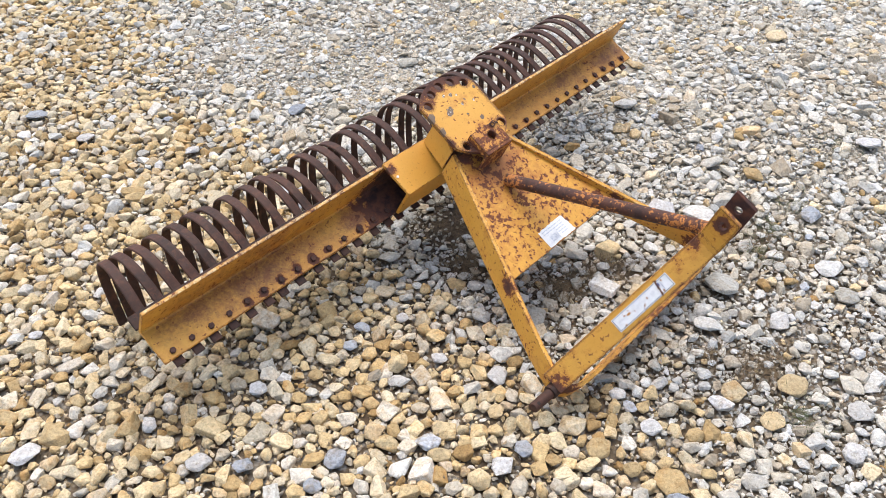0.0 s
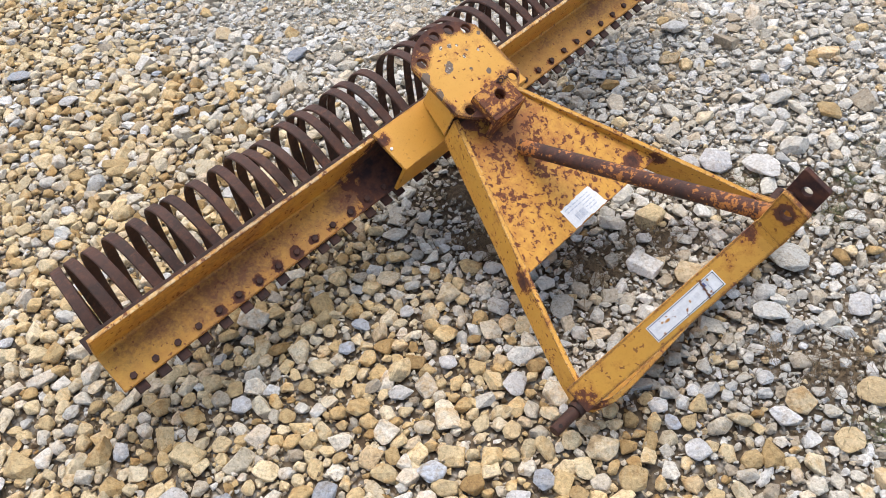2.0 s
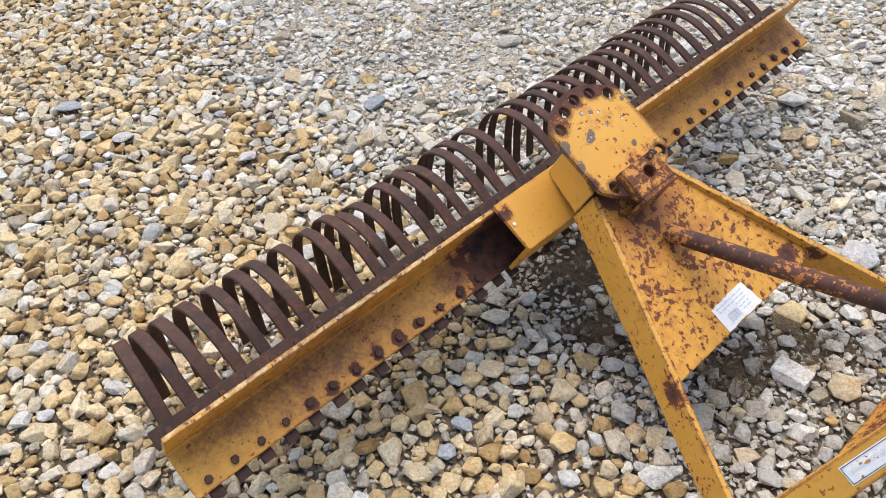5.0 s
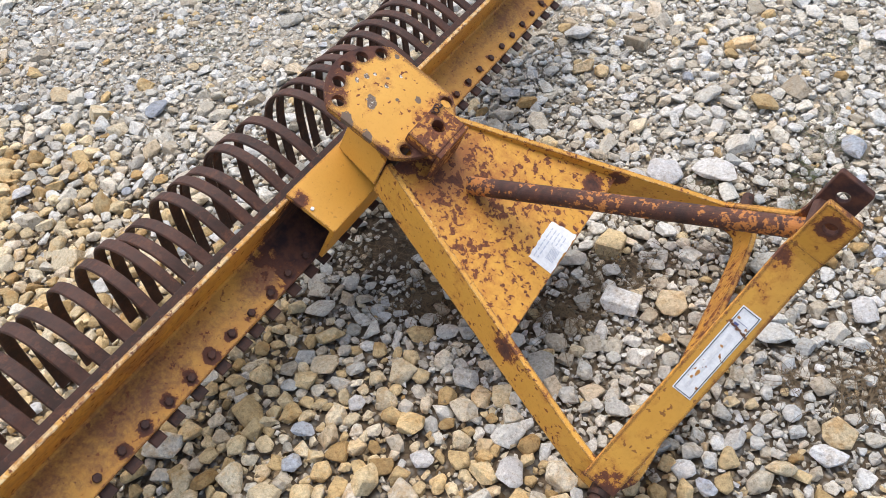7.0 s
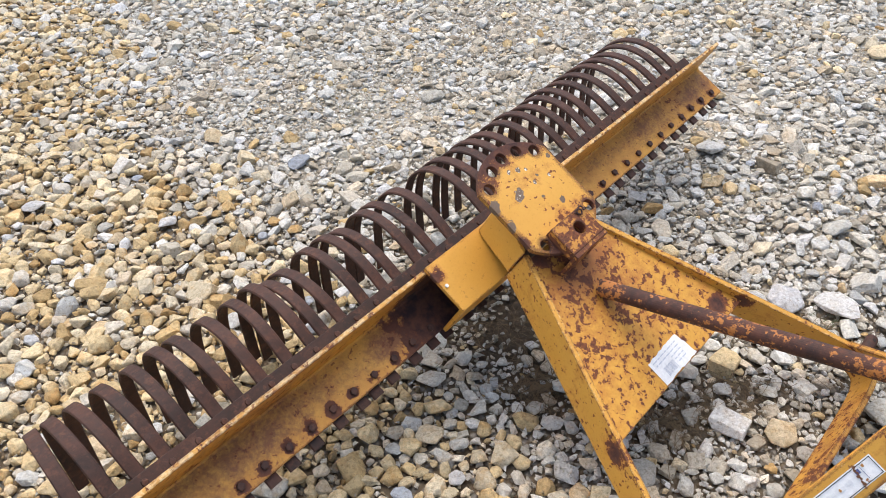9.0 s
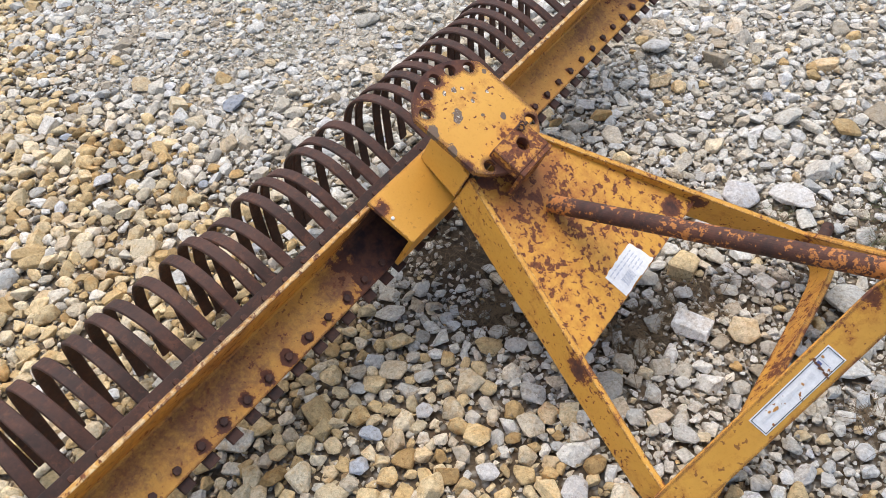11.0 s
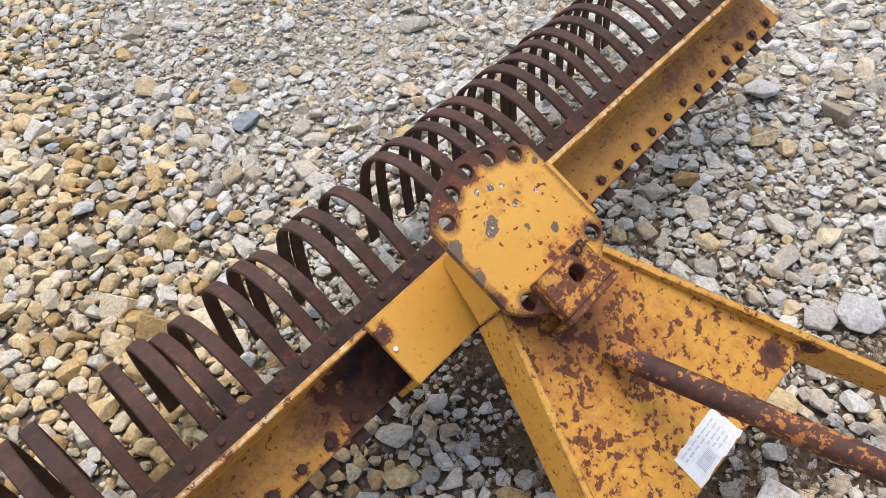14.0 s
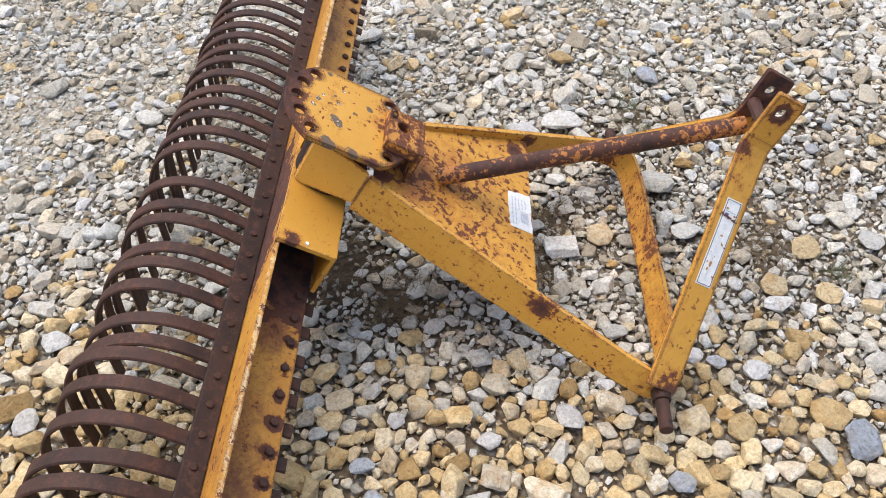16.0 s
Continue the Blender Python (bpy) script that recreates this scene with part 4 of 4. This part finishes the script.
def piece(px, py, across, mat):
    """One larger stone lying on the gravel, a piece of its own."""
    k = piece_rng.randint(0, 9)
    if (k, mat.name) not in PIECE_MESH:
        v, f = SHAPES[3][k]
        me = bpy.data.meshes.new("stone")
        me.from_pydata([tuple(q) for q in v], [], [tuple(q) for q in f.tolist()])
        me.materials.append(mat)
        PIECE_MESH[k, mat.name] = me
    ob = new("stone", PIECE_MESH[k, mat.name])
    ob.parent = ground
    size = across * 0.82
    ob.matrix_parent_inverse = ground.matrix_basis.inverted()
    ob.matrix_basis = pose(px, py, -0.009 + size * (0.18 if across < 0.07 else 0.13), piece_rng.uniform(-12, 12), piece_rng.uniform(-12, 12), piece_rng.uniform(0, 360)) @ Matrix.Diagonal((size, size, size * (0.85 if across < 0.07 else 0.60), 1))
    PIECES.append((px, py, across))


piece(1.051, 2.037, 0.110, BLUE_ONE)
piece(0.725, 1.738, 0.118, GREY_ONE)
piece(0.652, 1.588, 0.086, GREY_ONE)
piece(0.807, 1.385, 0.082, TAN_ONE)
piece(0.733, 1.282, 0.070, TAN_ONE)
piece(1.358, 2.424, 0.112, WHITE_ONE)
piece(-0.125, 1.404, 0.071, WHITE_ONE)
piece(-0.184, 1.867, 0.073, GREY_ONE)
piece(-0.250, 1.175, 0.065, BLUE_ONE)
piece(-0.046, 1.221, 0.066, BLUE_ONE)
piece(0.121, 1.159, 0.068, WHITE_ONE)
piece(0.168, 1.203, 0.056, BLUE_ONE)
piece(-0.701, 1.267, 0.068, WHITE_ONE)
piece(-0.465, 1.375, 0.061, WHITE_ONE)
piece(-0.257, 1.520, 0.046, BLUE_ONE)
piece(-0.234, 1.584, 0.051, BLUE_ONE)
piece(-0.187, 1.720, 0.074, TAN_ONE)
piece(-0.597, 2.711, 0.083, BLUE_ONE)
piece(-1.575, 2.703, 0.088, BLUE_ONE)
piece(-0.209, 3.067, 0.095, GREY_ONE)
piece(-0.887, 2.871, 0.091, TAN_ONE)
piece(0.600, 2.700, 0.115, WHITE_ONE)
piece(0.220, 1.622, 0.085, GREY_ONE)
piece(1.035, 1.690, 0.089, GREY_ONE)
piece(0.834, 1.597, 0.079, WHITE_ONE)
piece(0.665, 1.365, 0.079, TAN_ONE)
piece(0.291, 1.591, 0.058, GREY_ONE)
piece(-0.915, 2.445, 0.078, WHITE_ONE)
piece(-0.210, 1.366, 0.061, TAN_ONE)
piece(-1.328, 2.537, 0.080, WHITE_ONE)
piece(-0.998, 1.349, 0.082, TAN_ONE)
piece(-0.961, 1.184, 0.083, WHITE_ONE)
piece(-0.451, 1.156, 0.056, BLUE_ONE)
piece(-0.554, 1.163, 0.069, WHITE_ONE)
piece(-0.292, 1.106, 0.055, BLUE_ONE)
piece(0.333, 1.204, 0.068, TAN_ONE)
piece(0.477, 1.118, 0.090, TAN_ONE)
piece(1.028, 1.803, 0.092, GREY_ONE)
piece(0.882, 1.191, 0.067, WHITE_ONE)
piece(0.681, 3.005, 0.099, TAN_ONE)
piece(1.280, 3.225, 0.114, TAN_ONE)
piece(0.621, 2.072, 0.114, WHITE_ONE)
piece(0.726, 2.047, 0.118, WHITE_ONE)
piece(0.550, 2.070, 0.080, WHITE_ONE)
piece(0.286, 2.293, 0.057, TAN_ONE)
piece(0.381, 2.191, 0.060, GREY_ONE)
piece(0.823, 2.328, 0.088, GREY_ONE)
piece(0.936, 2.257, 0.092, TAN_ONE)
piece(0.115, 1.420, 0.074, WHITE_ONE)
piece(0.470, 1.049, 0.094, BLUE_ONE)
piece(0.077, 1.622, 0.065, GREY_ONE)
piece(0.502, 1.704, 0.085, TAN_ONE)
piece(-0.542, 2.206, 0.079, WHITE_ONE)
piece(-0.068, 2.764, 0.086, GREY_ONE)
piece(-0.030, 1.478, 0.050, WHITE_ONE)
piece(0.457, 1.263, 0.059, WHITE_ONE)
piece(-0.658, 2.057, 0.073, WHITE_ONE)
piece(0.935, 1.307, 0.074, WHITE_ONE)
piece(-0.132, 1.618, 0.046, WHITE_ONE)


# more of the larger stones round the rake
while len(PIECES) < 290:
    px, py = piece_rng.uniform(-1.15, 1.35), piece_rng.uniform(0.95, 3.0)
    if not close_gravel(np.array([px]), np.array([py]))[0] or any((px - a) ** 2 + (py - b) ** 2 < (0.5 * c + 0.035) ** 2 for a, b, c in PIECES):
        continue
    if piece_rng.random() < tan_share(np.array([px]), np.array([py]))[0]:
        piece(px, py, piece_rng.uniform(0.036, 0.052), TAN_ONE if piece_rng.random() < 0.82 else WHITE_ONE)
    else:
        piece(px, py, piece_rng.uniform(0.032, 0.048), GREY_ONE if piece_rng.random() < 0.86 else BLUE_ONE)

def soil(x, y):
    b = np.zeros(len(x))
    for bx, by, br, bare in SOIL:
        b = np.maximum(b, bare * np.exp(-((x - bx) ** 2 + (y - by) ** 2) / br ** 2))
    return b


# fine chips in the gaps
x, y = scatter(0.0166, 0.5)
size = dice.uniform(0.008, 0.021, len(x))
m = dice.uniform(0, 1, len(x)) < tan_share(x, y)
z = -0.0155 + size * dice.uniform(0.0, 0.45, len(x))
bedded = dice.uniform(0, 1, len(x)) > 0.95 * soil(x, y)
m, pale = m & bedded & (dice.uniform(0, 1, len(x)) < 0.7), ~m & bedded & (dice.uniform(0, 1, len(x)) > 0.7 * np.exp(-(((x + 0.42) / 0.62) ** 2 + ((y - 3.15) / 0.42) ** 2)))
heap("gravel_chips", 0, x[m], y[m], z[m], size[m], CHIP, 40, "fine brown stone chips between the larger stones", False)
heap("gravel_chips", 0, x[pale], y[pale], z[pale], size[pale], CHIP_GREY, 40, "fine grey stone chips between the larger stones", False)


def bareness(x, y):
    """Worn patches where the stones lie thin."""
    b = np.array([noise.noise((p * 1.7 + 9, q * 1.7, 0.5)) for p, q in zip(x, y)]) * 0.8 * (1.0 - 0.85 * tan_share(x, y))
    for bx, by, br in ((-0.42, 3.05, 0.42), (1.25, 2.42, 0.25)):
        b = np.maximum(b, 0.50 * np.exp(-((x - bx) ** 2 + (y - by) ** 2) / br ** 2))
    return np.maximum(b, soil(x, y))


def dusty(x, y):
    """The worn patch of fine pale grit beyond the tine bar."""
    return np.exp(-(((x + 0.42) / 0.62) ** 2 + ((y - 3.15) / 0.42) ** 2))


# sizes in metres and the share of the ground that each class covers
TAN_SIZES = ((0.047, 0.060, 0.16), (0.037, 0.047, 1.0), (0.028, 0.037, 1.2), (0.019, 0.028, 1.0), (0.011, 0.019, 0.9))
GREY_SIZES = ((0.047, 0.066, 0.10), (0.035, 0.047, 0.38), (0.025, 0.035, 0.75), (0.017, 0.025, 1.1), (0.010, 0.017, 1.3))


def packed():
    """Loose stones side by side, the larger first and smaller ones in the room that is left: place, size and kind of each."""
    cell, grid = 0.08, {}
    for px, py, across in PIECES:
        grid.setdefault((int(px / cell + 100), int(py / cell + 100)), []).append((px, py, across * 0.36))
    out = []
    for k in range(5):
        for warm, sizes in ((True, TAN_SIZES), (False, GREY_SIZES)):
            low, high, cover = sizes[k]
            count = int(21.9 * cover / (0.62 * ((low + high) / 2) ** 2))
            x, y = dice.uniform(-3.1, 2.3, count), dice.uniform(0.7, 4.75, count)
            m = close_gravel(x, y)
            x, y = x[m], y[m]
            share, bare = tan_share(x, y), bareness(x, y)
            m = (dice.uniform(0, 1, len(x)) < (share if warm else 1 - share)) & (dice.uniform(0, 1, len(x)) > np.clip((bare - 0.22) * 2.2 * (1.0 if k < 4 else 0.75), 0.0, 0.985))
            if not warm and 0 < k < 4:
                # beside the hitch the stones are mostly small
                m &= dice.uniform(0, 1, len(x)) > 0.55 * np.exp(-((x - 0.72) ** 2 + (y - 1.45) ** 2) / 0.38 ** 2)
            x, y = x[m], y[m]
            size = dice.uniform(low, high, len(x)) * (1.0 - 0.18 * dusty(x, y))
            # a few strays of the other kind on either side
            tan = (dice.uniform(0, 1, len(x)) < np.interp(y, [1.9, 2.4], [0.92, 0.80])) if warm else (dice.uniform(0, 1, len(x)) < 0.045)
            for px, py, d, t in zip(x.tolist(), y.tolist(), size.tolist(), tan.tolist()):
                i, j, r = int(px / cell + 100), int(py / cell + 100), d * 0.365
                if all((px - qx) ** 2 + (py - qy) ** 2 > (r + q) ** 2 for di in (-1, 0, 1) for dj in (-1, 0, 1) for qx, qy, q in grid.get((i + di, j + dj), ())):
                    grid.setdefault((i, j), []).append((px, py, r))
                    out.append((px, py, d, t))
    out = np.array(out)
    return out[:, 0], out[:, 1], out[:, 2], out[:, 3] > 0.5


x, y, size, tan = packed()
z = -0.0135 + size * dice.uniform(0.06, 0.24, len(x))
near, tiny = y < 2.75, size < 0.018
for name, mat, label, sets in (
        ("gravel_tan", TAN, "loose tan and cream crushed limestone gravel", ((1, tan & tiny), (4, tan & ~tiny & near), (2, tan & ~tiny & ~near))),
        ("gravel_grey", GREY, "loose grey crushed limestone gravel", ((1, ~tan & tiny), (2, ~tan & ~tiny & ~near), (5, ~tan & ~tiny & near)))):
    for detail, m in sets:
        heap(name, detail, x[m], y[m], z[m], size[m], mat, 17, label, False)

# pale grit on the worn patch
x, y = scatter(0.0125, 0.5)
m = dice.uniform(0, 1, len(x)) < dusty(x, y) * 1.3 - 0.25
size = dice.uniform(0.009, 0.018, len(x))
heap("gravel_grit", 0, x[m], y[m], -0.018 + 0.25 * size[m], size[m], GREY, 30, "fine pale grey grit on a worn patch", False)

# the same gravel further round
x, y = scatter(0.044, 0.5, 2.0)
share = dice.uniform(0, 1, len(x)) < tan_share(x, y)
size = dice.uniform(0.030, 0.062, len(x))
heap("gravel_tan", 1, x[share], y[share], -0.014 + 0.2 * size[share], size[share], TAN, 26, "loose tan and cream crushed limestone gravel", False)
heap("gravel_grey", 1, x[~share], y[~share], -0.014 + 0.2 * size[~share], size[~share], GREY, 26, "loose grey crushed limestone gravel", False)


# ---- dry straw and low grass ----
def tuft(name, spots, mat, count, reach, lie, label):
    """Thin bent blades lying or standing on small patches."""
    r = random.Random(len(name) + count)
    vs, fs = [], []
    for cx, cy, spread in spots:
        for _ in range(count):
            a, far = r.uniform(0, math.tau), abs(r.gauss(0, spread))
            p = Vector((cx + far * math.cos(a), cy + far * math.sin(a), r.uniform(-0.014, 0.008)))
            head, length = r.uniform(0, math.tau), r.uniform(0.5, 1.0) * reach
            step = Vector((math.cos(head), math.sin(head), r.uniform(*lie))) * length / 3
            side = Vector((-math.sin(head), math.cos(head), 0)) * r.uniform(0.0004, 0.0008)
            base = len(vs)
            for k in range(4):
                vs += [tuple(p - side * (1 - k * 0.22)), tuple(p + side * (1 - k * 0.22))]
                turn = r.uniform(-0.35, 0.35)
                step = Vector((step.x * math.cos(turn) - step.y * math.sin(turn), step.x * math.sin(turn) + step.y * math.cos(turn), step.z - 0.0012))
                p = p + step
            fs += [(base + 2 * k, base + 2 * k + 1, base + 2 * k + 3, base + 2 * k + 2) for k in range(3)]
    me = bpy.data.meshes.new(name)
    me.from_pydata(vs, [], fs)
    me.materials.append(mat)
    return tagged(new(name, me), label, name.split("_")[-1], kind="stuff")


tuft("dry_straw", [(bx + dx * br, by + dy * br, 0.45 * br) for bx, by, br, bare in SOIL for dx, dy in ((0, 0), (0.5, 0.1), (-0.5, -0.1), (0.1, -0.5))] + [(0.649, 1.491, 0.035), (0.257, 2.269, 0.03), (0.25, 1.78, 0.05), (0.10, 1.86, 0.05)], STRAW, 75, 0.062, (-0.10, 0.05), "brown dry straw caught between the stones")
tuft("low_grass", [(0.93, 1.98, 0.07), (1.25, 2.43, 0.08), (1.02, 2.10, 0.06), (0.80, 1.30, 0.05), (0.86, 1.88, 0.06), (0.66, 1.97, 0.05), (-0.45, 3.0, 0.12)], GRASS, 190, 0.020, (0.2, 1.0), "short sparse green grass between the stones")
